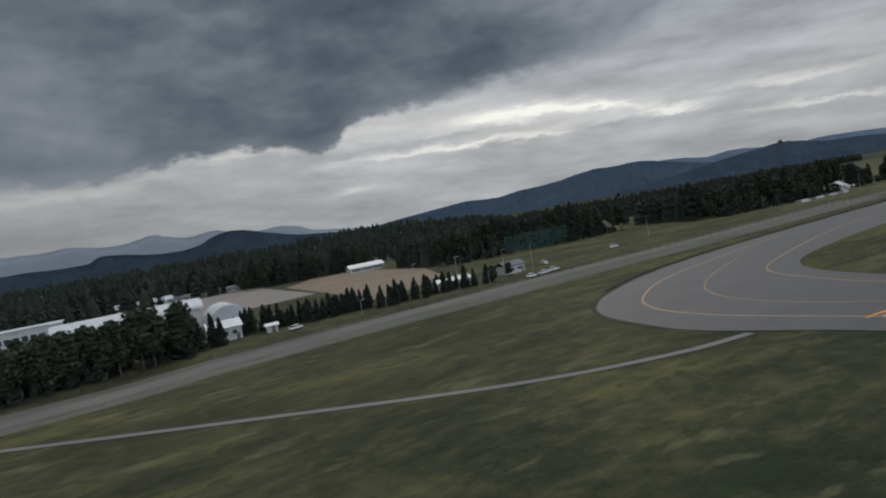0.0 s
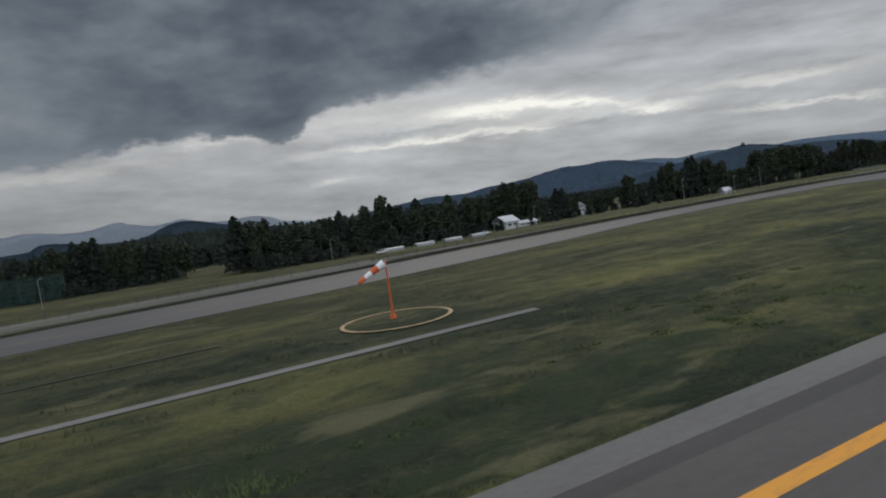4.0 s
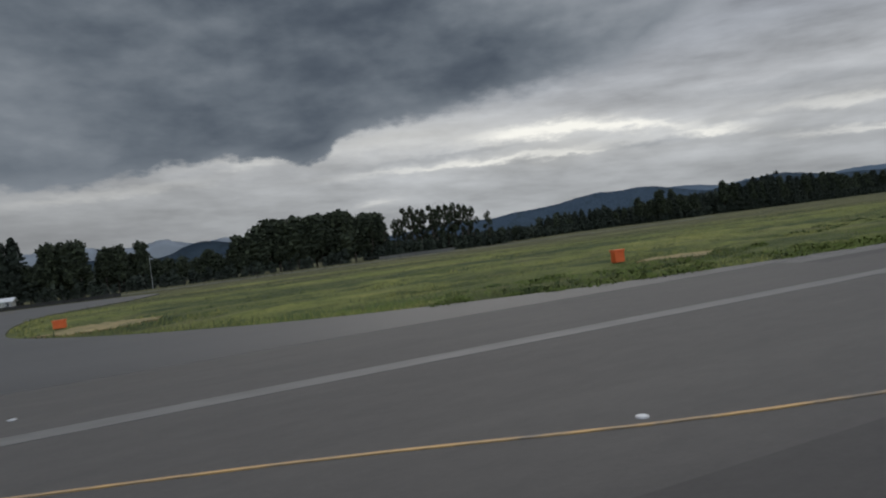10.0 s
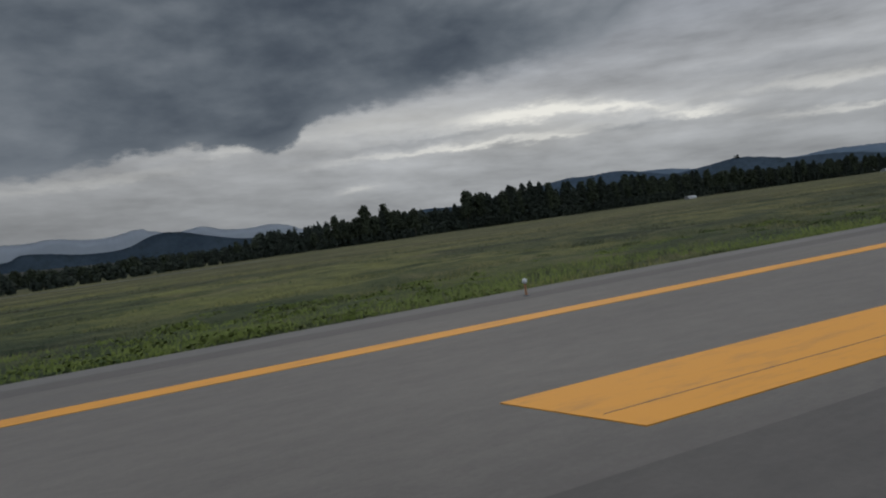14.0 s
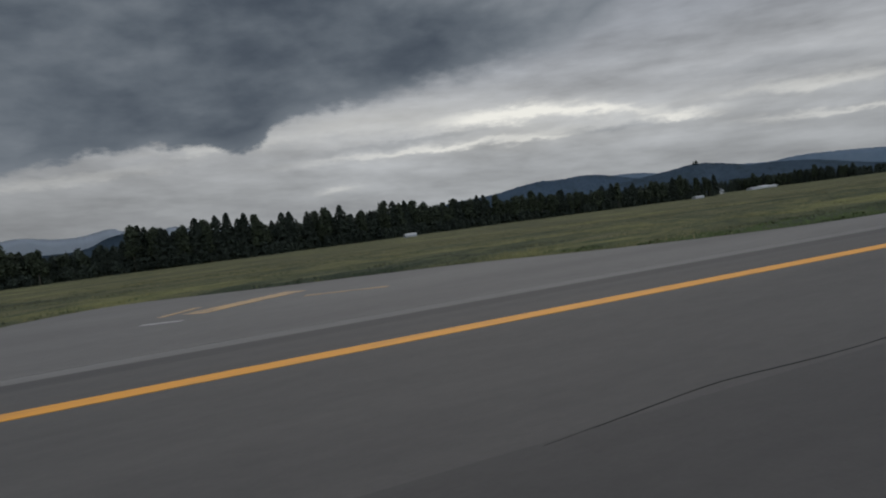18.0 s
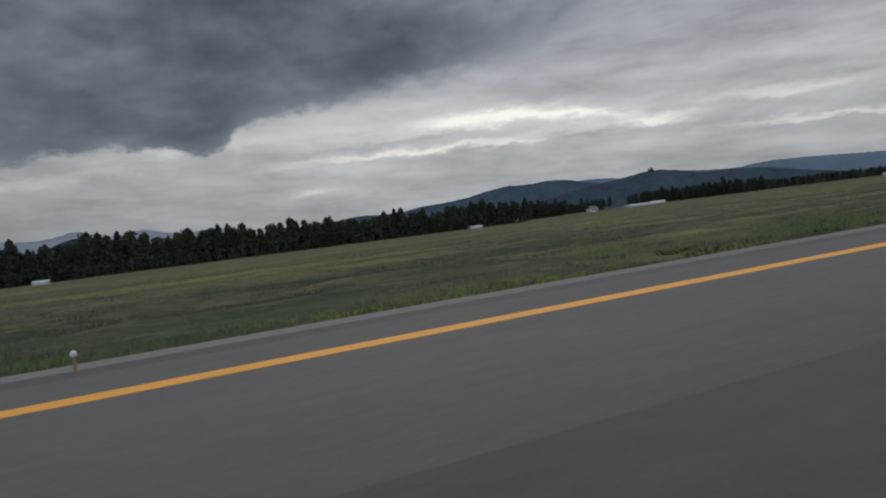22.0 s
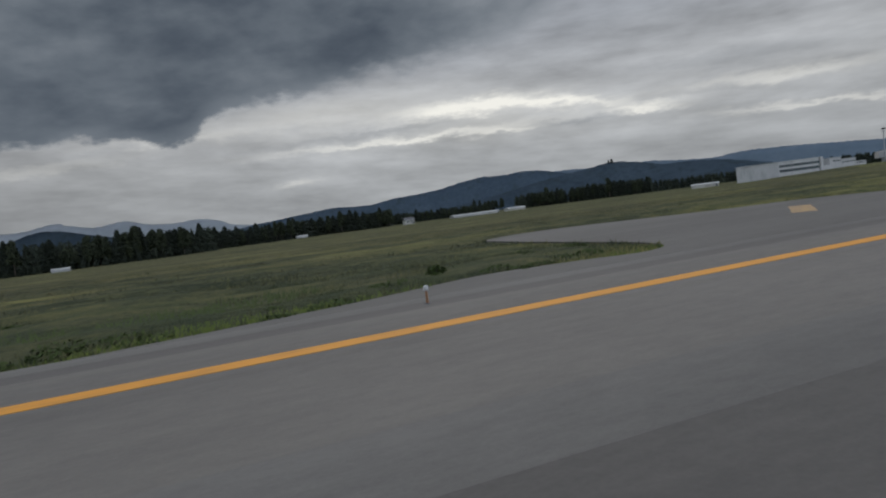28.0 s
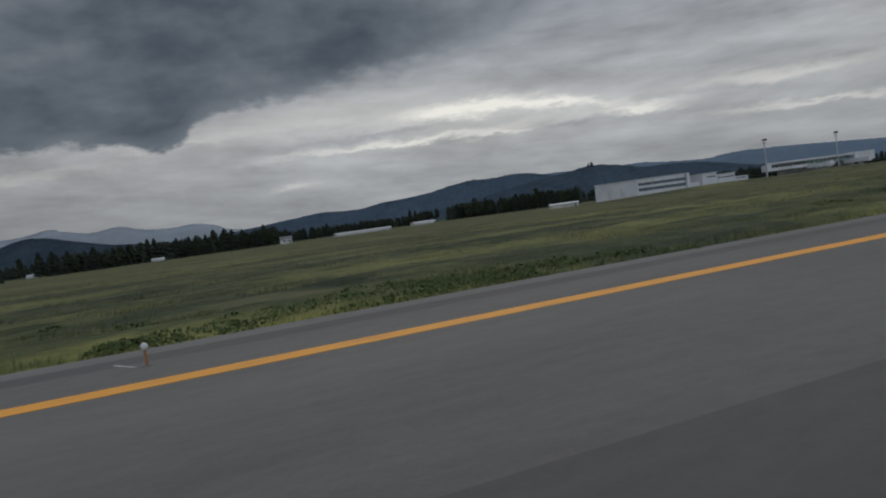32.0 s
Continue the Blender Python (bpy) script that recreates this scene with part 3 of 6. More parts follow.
def slab(name, outline, z, material, label, category="pavement", kind="structure", thick=0.25):
    if name in ("pavement_pad", "turning_pad", "path_junction", "windsock_bed"):
        PADS.append([tuple(q) for q in outline])
    bm = bmesh.new()
    vs = [bm.verts.new((x, y, z)) for x, y in outline]
    f = bm.faces.new(vs)
    if f.normal.z < 0 or f.calc_area() == 0:
        f.normal_flip()
    f.normal_update()
    if f.normal.z < 0:
        f.normal_flip()
    ext = bmesh.ops.extrude_face_region(bm, geom=[f])
    top = [e for e in ext["geom"] if isinstance(e, bmesh.types.BMVert)]
    bmesh.ops.translate(bm, verts=[v for v in bm.verts if v not in top], vec=(0, 0, -thick))
    bmesh.ops.recalc_face_normals(bm, faces=bm.faces)
    bmesh.ops.triangulate(bm, faces=[f for f in bm.faces if len(f.verts) > 4])
    return tagged(part(name, bm, material), label, category, "", kind)


def rounded(points, steps=6):
    """A smooth line through the given points (Catmull-Rom)."""
    out = []
    n = len(points)
    for i in range(n - 1):
        p0, p1, p2, p3 = (Vector(points[max(0, min(n - 1, i + k))]) for k in (-1, 0, 1, 2))
        for s in range(steps):
            t = s / steps
            out.append(tuple(0.5 * (2 * p1 + (p2 - p0) * t + (2 * p0 - 5 * p1 + 4 * p2 - p3) * t * t + (3 * p1 - p0 - 3 * p2 + p3) * t ** 3)))
    out.append(tuple(points[-1]))
    return out


def stripe(name, points, width, z, material, label, category="road marking", steps=6):
    line = rounded(points, steps) if len(points) > 2 else points
    vs, fs = [], []
    for i, q in enumerate(line):
        a, b = Vector(line[max(0, i - 1)]), Vector(line[min(len(line) - 1, i + 1)])
        d = (b - a).normalized()
        o = Vector((-d.y, d.x)) * width / 2
        vs += [(q[0] + o.x, q[1] + o.y, z), (q[0] - o.x, q[1] - o.y, z), (q[0] + o.x, q[1] + o.y, z - 0.05), (q[0] - o.x, q[1] - o.y, z - 0.05)]
        if i:
            j = 4 * i
            fs += [(j - 4, j - 3, j + 1, j), (j - 4, j, j + 2, j - 2), (j - 3, j - 1, j + 3, j + 1)]
    return tagged(raw(name, vs, fs, material), label, category, "", "structure")


# ------------------------------------------------------------ sky, ground, hills
def sky_backdrop(name, radius, material, label, low, high):
    vs, fs = [], []
    na, ne = 72, 24
    for i in range(na + 1):
        a = radians(-125 + 250 * i / na)
        for j in range(ne + 1):
            e = radians(low + (high - low) * j / ne)
            vs.append((radius * math.sin(a) * math.cos(e), radius * math.cos(a) * math.cos(e), radius * math.sin(e)))
    for i in range(na):
        for j in range(ne):
            k = i * (ne + 1) + j
            fs.append((k, k + ne + 1, k + ne + 2, k + 1))
    ob = raw(name, vs, fs, material)
    ob.matrix_basis = pose(780 * K, 0, 0)
    return tagged(ob, label, "sky", "", "structure")


def bumps(x, y, s, seed=0.0):
    return noise.noise((x * s, y * s, seed))


def inside(px, py, poly):
    hit = np.zeros(len(px), bool)
    n = len(poly)
    for i in range(n):
        x0, y0 = poly[i][:2]
        x1, y1 = poly[(i + 1) % n][:2]
        if y0 == y1:
            continue
        c = ((y0 > py) != (y1 > py)) & (px < (x1 - x0) * (py - y0) / (y1 - y0) + x0)
        hit ^= c
    return hit


def ground(paved):
    """One sheet to the horizon: hummocks in the grass, sunk a little under everything paved."""
    xs = sorted(set([-6500, -3700, -2600, -1600, -900, -500] + [-300 + 5 * i for i in range(86)] + [130 + 2.5 * i for i in range(620)] + list(range(1680, 2300, 10)) + [2400, 2600, 3000, 3600, 4300, 5200, 7500]))
    ys = sorted(set([-6500, -4300, -2500, -1200, -500, -200, -60, 0, 20, 22] + [23 + 1.5 * i for i in range(30)] + [69 + 4 * i for i in range(14)] + [130 + 10 * i for i in range(22)] + [380, 430, 500, 600, 750, 950, 1300, 1800, 2500, 3300, 4300, 7000]))
    gx, gy = (a.ravel() for a in np.meshgrid(xs, ys, indexing="ij"))
    flat = gy < 24.2
    for dx, dy in ((0, 0), (3, 0), (-3, 0), (0, 2.5), (0, -2.5), (2.5, 2), (-2.5, -2), (2.5, -2), (-2.5, 2)):
        for poly in paved:
            flat |= inside(gx + dx, gy + dy, poly)
    low = np.interp(gy, [23, 27, 60, 110, 160, 170], [0.0, 1.0, 1.0, 0.5, 0.0, 0.0])
    z = []
    for x, y, f, w in zip(gx.tolist(), gy.tolist(), flat.tolist(), low.tolist()):
        if f or w == 0.0:
            z.append(-0.12)
            continue
        h = 0.38 * bumps(x * 0.7, y * 1.3, 0.16) + 0.24 * bumps(x * 0.6, y * 1.6, 0.42, 3.0) + 0.16
        z.append(-0.10 + w * max(0.0, h))
    m = len(ys)
    fs = [(i * m + j, (i + 1) * m + j, (i + 1) * m + j + 1, i * m + j + 1) for i in range(len(xs) - 1) for j in range(m - 1)]
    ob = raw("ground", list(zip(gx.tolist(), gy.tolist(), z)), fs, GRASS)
    for p in ob.data.polygons:
        p.use_smooth = True
    return tagged(ob, "wide rough airfield grass in olive and yellow green", "ground", "", "structure")


def ridge(name, spine, material, depth, label, rough=0.10, seed=1.0, steps=420):
    """A chain of hills: (x, y, height) along its crest, sloping to the ground on both sides."""
    line = rounded(spine, max(2, steps // (len(spine) - 1)))
    rows = 9
    vs, fs = [], []
    for i, (x, y, h) in enumerate(line):
        a, b = Vector(line[max(0, i - 1)][:2]), Vector(line[min(len(line) - 1, i + 1)][:2])
        d = (b - a).normalized()
        o = Vector((d.y, -d.x))
        for j in range(rows):
            s = j / (rows - 1)
            prof = (1 - abs(2 * s - 1)) ** 0.8
            q = Vector((x, y)) + o * depth * (1 - 2 * s)
            n1 = noise.fractal((q.x * 0.004, q.y * 0.004, seed), 1.0, 2.1, 4) * rough
            n2 = noise.noise((q.x * 0.05, q.y * 0.05, seed)) * 0.02 + noise.noise((q.x * 0.16, q.y * 0.16, seed)) * 0.012
            vs.append((q.x, q.y, -3 + (h + 3) * prof * (1 + n1 * (0.35 if j == rows // 2 else 2.4) + n2)))
    for i in range(len(line) - 1):
        for j in range(rows - 1):
            k = i * rows + j
            fs.append((k, k + 1, k + rows + 1, k + rows))
    ob = raw(name, vs, fs, material)
    for p in ob.data.polygons:
        p.use_smooth = True
    return tagged(ob, label, "hill", "", "structure")


def far(az, el, r):
    """A point r metres from the middle of the runway, seen from there at az, el degrees."""
    return (780 + r * math.sin(radians(az)), r * math.cos(radians(az)), r * math.tan(radians(el)))


sky_backdrop("backdrop", SKY_R, sheet_material(), "pale grey cloud sheet with bright streaky openings", -2, 40)
sky_backdrop("backdrop_bank", BANK_R, bank_material(), "dark grey cloud bank with a ragged lower rim", 5, 40)
HILLS_FAR = [(-62, 1.6), (-50, 2.2), (-40, 2.6), (-30, 2.9), (-20, 3.2), (-15.9, 3.26), (-14, 3.24), (-12.2, 3.3), (-10.3, 3.07), (-8.4, 3.02), (-7.2, 3.25), (-6, 3.4), (-4.9, 3.1), (-3.2, 2.82), (-2.1, 2.9), (-1.2, 3.02), (-0.4, 2.95), (0.5, 2.68), (1.8, 2.48), (3, 2.42), (4.8, 2.52), (6.6, 2.2), (7.6, 1.74), (10, 1.4), (15, 0.9), (22, 0.4)]
ridge("backdrop_mountains", [far(a, e, 6800) for a, e in HILLS_FAR], HAZED_MOUNTAIN, 90, "mountains in the far distance, haze painted in as pale blue-grey", 0.05, 5.0, 420)
HILLS_RIGHT = [(30, 1.4), (36, 2.3), (39.6, 2.6), (42.2, 2.5), (44.2, 2.2), (46.6, 2.4), (49, 2.15), (51.9, 1.9), (53.4, 2.05), (54.9, 2.06), (57.6, 1.88), (59.3, 1.75), (61, 1.62), (63, 1.43), (66, 1.2), (70, 1.1), (80, 0.8), (90, 0.5)]
ridge("backdrop_ridge", [far(a, e, 4450) for a, e in HILLS_RIGHT], HAZED_RIDGE, 80, "forested ridge far beyond the terminal, haze painted in as blue-grey", 0.06, 8.0)
HILLS_LEFT = [(-6, 0.1), (2, 0.45), (7, 0.85), (11, 1.25), (14, 1.55), (17.2, 1.84), (18.6, 1.96), (20.2, 2.04), (21.5, 1.93), (23.3, 1.92), (25.4, 2.2), (26.4, 2.26), (27.7, 2.3), (29.2, 2.42), (30.4, 2.6), (31.7, 2.86), (33.5, 3.05), (34.4, 2.98), (35.7, 2.96), (37.2, 3.02), (38.8, 2.84), (41, 2.34), (43.5, 1.75), (48, 1.0)]
ridge("wooded_hills", [far(a, e, 4300) for a, e in HILLS_LEFT], HAZED_FAR_HILL, 160, "dark forested hills with blue haze painted in", 0.06, 2.0)
ridge("wooded_summit", [(2300, 2480, 20), (2550, 2270, 60), (2720, 2140, 96), (2850, 2040, 116), (2944, 1963, 131), (3010, 1890, 117), (3040, 1790, 94), (3060, 1680, 89), (3110, 1560, 75), (3200, 1420, 38), (3320, 1240, 4)], HAZED_HILL, 200, "dark forested hill with a wooded summit, blue haze painted in", 0.06, 3.0)
HILLS_KNOLL = [(-34, 0.6), (-26, 1.6), (-19.9, 2.0), (-17.8, 1.92), (-15.2, 1.96), (-14.2, 2.36), (-12.4, 2.28), (-10.1, 1.92), (-7.9, 1.86), (-6.4, 2.1), (-5.4, 2.55), (-4.4, 2.84), (-3.4, 2.93), (-1.9, 2.7), (0, 2.16), (2, 1.67), (4.1, 1.42), (8, 1.0), (12, 0.7), (18, 0.05)]
ridge("wooded_knoll", [far(a, e, 4250) for a, e in HILLS_KNOLL], HAZED_HILL, 140, "dark wooded hill before the mountains, blue haze painted in", 0.05, 4.0)

# ------------------------------------------------------------ runway, taxiway, paths
slab("runway", [(-600, -31), (2400, -31), (2400, 19.6), (-600, 19.6)], 0.0, ASPHALT, "grey asphalt runway with rubber streaks", "runway")
slab("pavement_centre", [(560, -24), (2400, -24), (2400, 5.6), (1700, 6.0), (1430, 6.2), (1400, 6.6), (1050, 7.1), (1000, 6.2), (800, 5.5), (775, 7.0), (700, 7.0), (690, 5.6), (560, 5.3)], 0.008, ASPHALT_NEW, "darker asphalt lane along the runway's middle", "runway", thick=0.02)
slab("pavement_shoulder", [(-600, 19.6), (556, 19.6), (554, 21.0), (-600, 21.0)], 0.0, ASPHALT_NEW, "dark asphalt runway shoulder", "runway")
slab("pavement_edge", [(-600, 21.0), (554, 21.0), (554, 23.3), (-600, 23.3)], 0.0, ASPHALT_OLD, "pale paved strip at the runway's edge", "runway")
slab("pavement_shoulder", [(652, 19.6), (2400, 19.6), (2400, 21.0), (652, 21.0)], 0.0, ASPHALT_NEW, "dark asphalt runway shoulder", "runway")
slab("pavement_edge", [(652, 21.0), (2400, 21.0), (2400, 22.4), (652, 22.4)], 0.0, ASPHALT_OLD, "pale paved strip at the runway's edge", "runway")
TAXI_OUT = rounded([(96, 23.3), (92, 29), (89, 41), (86, 53), (81.5, 64), (79, 72), (79, 80), (82, 97), (91, 110), (105, 120), (130, 131), (170, 140), (230, 147), (300, 153), (360, 162), (430, 169), (500, 171), (560, 169), (596, 160), (611, 146), (612, 132), (610, 122)])
TAXI_IN = rounded([(600, 122), (575, 132), (540, 141), (470, 146), (410, 141), (350, 126), (300, 117), (260, 113.5), (205, 109.5), (172, 104), (151, 98.5), (140, 92), (133.5, 84), (130, 75), (128, 66), (129, 58), (132, 45), (142, 30), (160, 23.3)])
slab("pavement_exit", [(556, 19.6), (652, 19.6), (652, 23.3), (554, 23.3), (554, 21.0)], 0.0, ASPHALT, "grey asphalt between runway and exit", "runway")
slab("taxiway", TAXI_OUT + TAXI_IN, 0.0, TAXI, "grey asphalt taxiway curving off the runway", "taxiway")
EXIT_L = rounded([(548, 23), (556, 23.6), (562, 25.4), (566, 29.6), (568.3, 36), (568, 42), (566.5, 49), (562.5, 62), (556, 80), (543, 103), (525, 125), (505, 147)])
EXIT_R = rounded([(608, 142), (611, 126), (609, 113), (603, 98), (604, 80), (609, 58), (614, 48), (622, 38), (632, 30), (645, 25), (664, 22.3)])
slab("taxiway_exit", EXIT_L + EXIT_R, 0.004, TAXI, "grey asphalt exit between runway and taxiway", "taxiway")
slab("pavement_pad", rounded([(509, 23), (510, 26), (508, 33), (505, 41), (502, 49.4), (505, 49.8), (518, 46), (526, 47.2), (534, 49), (545, 42), (550, 31), (557, 23)]), 0.009, TAXI, "small paved pad beside the runway", "pavement")
slab("turning_pad", rounded([(987, 22.3), (993, 25.6), (999, 28.8), (1004, 30), (1009, 27.8), (1012, 28.2), (1016.3, 33.5), (1018.5, 41), (1021, 50), (1027, 55), (1038, 49), (1052, 42), (1060, 35), (1070, 29.5), (1082, 27.6), (1095, 24.8), (1108, 22.3)]), 0.004, ASPHALT_PAD, "paved turning pad beside the runway", "pavement")
slab("path_junction", rounded([(1323, 22.3), (1326, 28), (1324.6, 38), (1326.5, 40), (1328, 35.7), (1333, 29), (1335, 25.5), (1338, 23.5), (1346, 22.3)]), 0.004, ASPHALT_OLD, "narrow paved path meeting the runway", "path")
stripe("path", [(1286, 178), (1305, 97), (1313, 67), (1320, 56), (1326, 47), (1326, 38)], 1.3, 0.0, CONCRETE, "narrow concrete path through the grass", "path")
slab("turning_pad", rounded([(1424, 22.3), (1434, 24.2), (1441, 26.3), (1446, 25.6), (1450, 24.6), (1453, 28.2), (1454, 39.5), (1455, 51.8), (1457, 58), (1466, 60), (1480, 50), (1489, 46), (1494, 38), (1500, 31.2), (1508, 28), (1517, 25.3), (1526, 22.3)]), 0.004, ASPHALT_PAD, "paved turning pad beside the runway", "pavement")
stripe("path", [(-40, 133), (9, 98), (43, 75), (66, 65), (80.6, 62.4)], 1.6, -0.006, CONCRETE, "narrow concrete path through the grass", "path")
stripe("drain", [(416, 72), (431, 66.8), (447, 60)], 0.7, -0.012, SOIL_AND_SHADE, "dark open drain along the grass", "drain")
stripe("drain", [(466, 60.3), (474, 60.6), (484, 59.8)], 0.7, -0.012, SOIL_AND_SHADE, "dark open drain along the grass", "drain")
stripe("path", [(130.2, 66.6), (140, 65), (158, 61.5), (200, 57.8), (233, 55.5), (300, 55)], 1.5, -0.006, CONCRETE, "narrow concrete path through the grass", "path")
slab("path_junction", rounded([(444.5, 23.2), (446, 24.8), (443, 31.5), (438, 44), (435, 50), (432.5, 56), (433.2, 59), (435.6, 57.5), (440, 47.3), (447, 31), (450, 24.5), (453, 23.2)]), 0.002, TAXI, "concrete path meeting the runway's edge", "path")
slab("path_junction", rounded([(711, 22.3), (713.5, 24.5), (715, 27), (717.5, 27.5), (720, 25), (726, 22.3)]), 0.002, CONCRETE, "concrete path meeting the runway's edge", "path")
# not a drain: a dark strip painting the shade of the taxiway's grass edge
stripe("drain", [(78.4, 76), (78.6, 86), (81.4, 97.5), (90.2, 111), (104, 121.3)], 0.9, -0.006, SOIL_AND_SHADE, "dark strip in place of the shaded grass edge along the taxiway", "drain")
stripe("drain", [(135, 84), (191, 79), (245, 77.5), (270, 77)], 0.9, -0.012, SOIL_AND_SHADE, "dark open drain along the grass", "drain")
stripe("verge", [(-400, 172), (-60, 150), (20, 158), (110, 164), (230, 172), (330, 180)], 24.0, 0.0, VERGE, "patchy grey-green verge beside the perimeter road", "verge")
stripe("road", [(-400, 172), (-60, 150), (20, 160), (110, 172), (330, 182), (560, 184), (800, 215), (860, 240)], 9.0, 0.01, GRAVEL, "pale gravel perimeter road", "road")

# runway markings
for q in ([(1325.0, 22.8), (1326.9, 22.5)], [(1327.6, 22.8), (1328.6, 22.7)]):
    stripe("path_dash", q, 0.22, 0.02, GHOST_WHITE, "short worn white dash on the path")
stripe("trench_line", [(1552.6, 19.9), (1553.3, 18.8)], 0.10, 0.02, GHOST_WHITE, "short pale line beside an edge light")
stripe("side_line", [(-600, 16.0), (546, 16.0)], 0.84, 0.012, YELLOW, "yellow painted line along the runway's side")
stripe("side_line", [(661, 16.0), (2400, 16.0)], 0.84, 0.012, YELLOW, "yellow painted line along the runway's side")
stripe("side_line_worn", [(548, 15.1), (660, 15.1)], 0.85, 0.010, GHOST, "worn pale line along the runway")
stripe("taxi_line", [(545, 16.2), (552, 17.2), (558, 18.6), (568, 23.4), (573, 27.8), (575.5, 33.5), (574, 41), (567, 54), (556, 80), (535, 108)], 0.36, 0.02, YELLOW, "yellow curve leading off the runway")
stripe("taxi_line", [(690, -1.0), (665, 0.6), (650, 2.8), (635, 6.2), (627, 9.3), (616, 13.5), (606, 19.5), (600, 28), (597, 40), (592, 60), (580, 90)], 0.09, 0.02, YELLOW_THIN, "thin yellow line leading off the runway")
stripe("taxi_line", [(589, 12.0), (591.5, 16), (594, 22), (595.5, 30), (593, 39), (587, 54), (576, 81)], 0.3, 0.02, YELLOW_THIN, "thin faded yellow line curving to the taxiway")
stripe("taxi_line", [(136, 24), (130, 36), (123, 51), (121, 66), (124, 78), (128.5, 89.6), (134.5, 97.3), (147, 104), (175, 114), (220, 126), (300, 135), (360, 146), (430, 157), (520, 157), (585, 146)], 0.42, 0.02, YELLOW_THIN, "faded yellow line along the taxiway")
stripe("taxi_line", [(120, 22), (112, 40), (106, 54), (102.5, 66), (102, 77), (105, 88), (113, 98), (128, 108), (152, 119)], 0.28, 0.02, YELLOW_THIN, "faded yellow line along the taxiway")
stripe("taxi_line", [(103, 24), (97, 45), (93, 60), (89.5, 76), (91, 92), (102, 106), (130, 121), (200, 138)], 0.5, 0.02, YELLOW_THIN, "faded yellow line along the taxiway")
stripe("hold_line", [(94, 52.8), (122.5, 50.8)], 0.6, 0.024, YELLOW, "yellow holding position line across the taxiway")
for i in range(14):
    x = 95.5 + i * 2.0
    stripe("hold_dash", [(x, 51.2 - i * 0.14), (x + 1.1, 51.1 - i * 0.14)], 0.6, 0.024, YELLOW, "short yellow dash of the holding line")
for x0, x1, y0, y1 in ((412, 434, 11.3, 12.1), (412, 434, 9.9, 10.8), (412, 434, 8.2, 9.1), (505, 566, 6.6, 14.1), (702.5, 724, 8.5, 9.9), (703, 724, 6.3, 7.6)):
    slab("runway_bar", [(x0, y0), (x1, y0), (x1, y1), (x0, y1)], 0.016, YELLOW, "wide yellow touchdown bar painted on asphalt", "road marking", thick=0.03)
stripe("pad_mark", [(1030.9, 33.4), (1032.9, 32.4)], 0.5, 0.02, GHOST_WHITE, "short worn pale dash on the turning pad")
stripe("pad_mark", [(1039.4, 35.9), (1043.8, 33.3)], 0.4, 0.02, YELLOW_THIN, "faded yellow mark on the turning pad")
stripe("pad_mark", [(1033.2, 35.4), (1036.5, 38.2), (1039.4, 40.6)], 1.9, 0.02, YELLOW_THIN, "worn broad yellow mark on the turning pad")
stripe("pad_mark", [(1031.5, 36.4), (1033.4, 39.5)], 0.5, 0.02, YELLOW_THIN, "faded yellow mark on the turning pad")
stripe("pad_mark", [(1470.3, 31.6), (1474, 34.6), (1478, 38)], 1.7, 0.02, YELLOW_THIN, "faded yellow mark on the turning pad")
for q in ([(456.4, 8.95), (457.4, 9.15), (458.3, 9.12), (459.1, 9.28)], [(459.8, 9.4), (460.1, 9.42), (460.5, 9.53)], [(460.1, 9.08), (460.9, 9.12), (461.5, 9.25), (462.2, 9.24)], [(573.7, 6.86), (574.6, 6.72), (575.3, 6.7), (576.3, 6.5)],
          [(1038.5, 6.8), (1040, 7.02), (1042, 7.3), (1044, 7.2), (1046, 7.25), (1050, 7.6)], [(681.5, 11.1), (683.4, 10.5), (684.6, 9.7), (686.4, 9.45), (688.2, 8.75)], [(820, 6.6), (823, 6.4), (825, 6.5), (828, 6.1)]):
    stripe("crack", q, 0.022, 0.013, ASPHALT_NEW, "thin dark crack in the asphalt", "crack", 3)
slab("runway_bar", [(846.0, 9.0), (847.05, 6.62), (869, 6.6), (869, 9.0)], 0.016, YELLOW, "wide yellow touchdown bar painted on asphalt", "road marking", thick=0.03)
slab("runway_bar", [(990.0, 8.75), (991.2, 6.3), (1012, 6.3), (1012, 8.75)], 0.016, YELLOW, "wide yellow touchdown bar painted on asphalt", "road marking", thick=0.03)
stripe("joint", [(846.9, 7.38), (869, 7.38)], 0.025, 0.0185, ASPHALT_NEW, "thin dark joint across the painted bar", "joint")
slab("asphalt_patch", [(1243, 5.4), (1249, 7.2), (1256, 7.0), (1262, 4.8)], 0.013, ASPHALT_NEW, "dark repaired asphalt patch", "pavement", thick=0.02)
slab("asphalt_patch", [(1380, 6.4), (1405, 6.25), (1500, 5.9), (1545, 5.75), (1500, 8.2), (1405, 8.8)], 0.010, ASPHALT_OLD, "pale repaired asphalt strip along the runway", "pavement", thick=0.02)
slab("asphalt_patch", [(562, 5.3), (606, 5.4), (604, 6.5), (562, 6.5)], 0.010, ASPHALT_OLD, "pale repaired asphalt patch", "pavement", thick=0.02)
slab("asphalt_patch", [(436, 5.9), (502, 5.9), (502, 11.6), (436, 11.6)], 0.010, ASPHALT_PAD, "pale repaired asphalt patch", "pavement", thick=0.02)
slab("sports_ground", [(-34, 300), (42, 305), (74, 311), (70, 480), (12, 498), (-40, 500)], 0.02, FIELD, "bare pale school sports ground", "ground")
slab("bare_field", [(76, 225), (90, 228), (125, 262), (146, 330), (141, 436), (106, 450), (78, 407)], 0.02, FIELD_BROWN, "bare brown field beside the school", "ground")
BARE = []
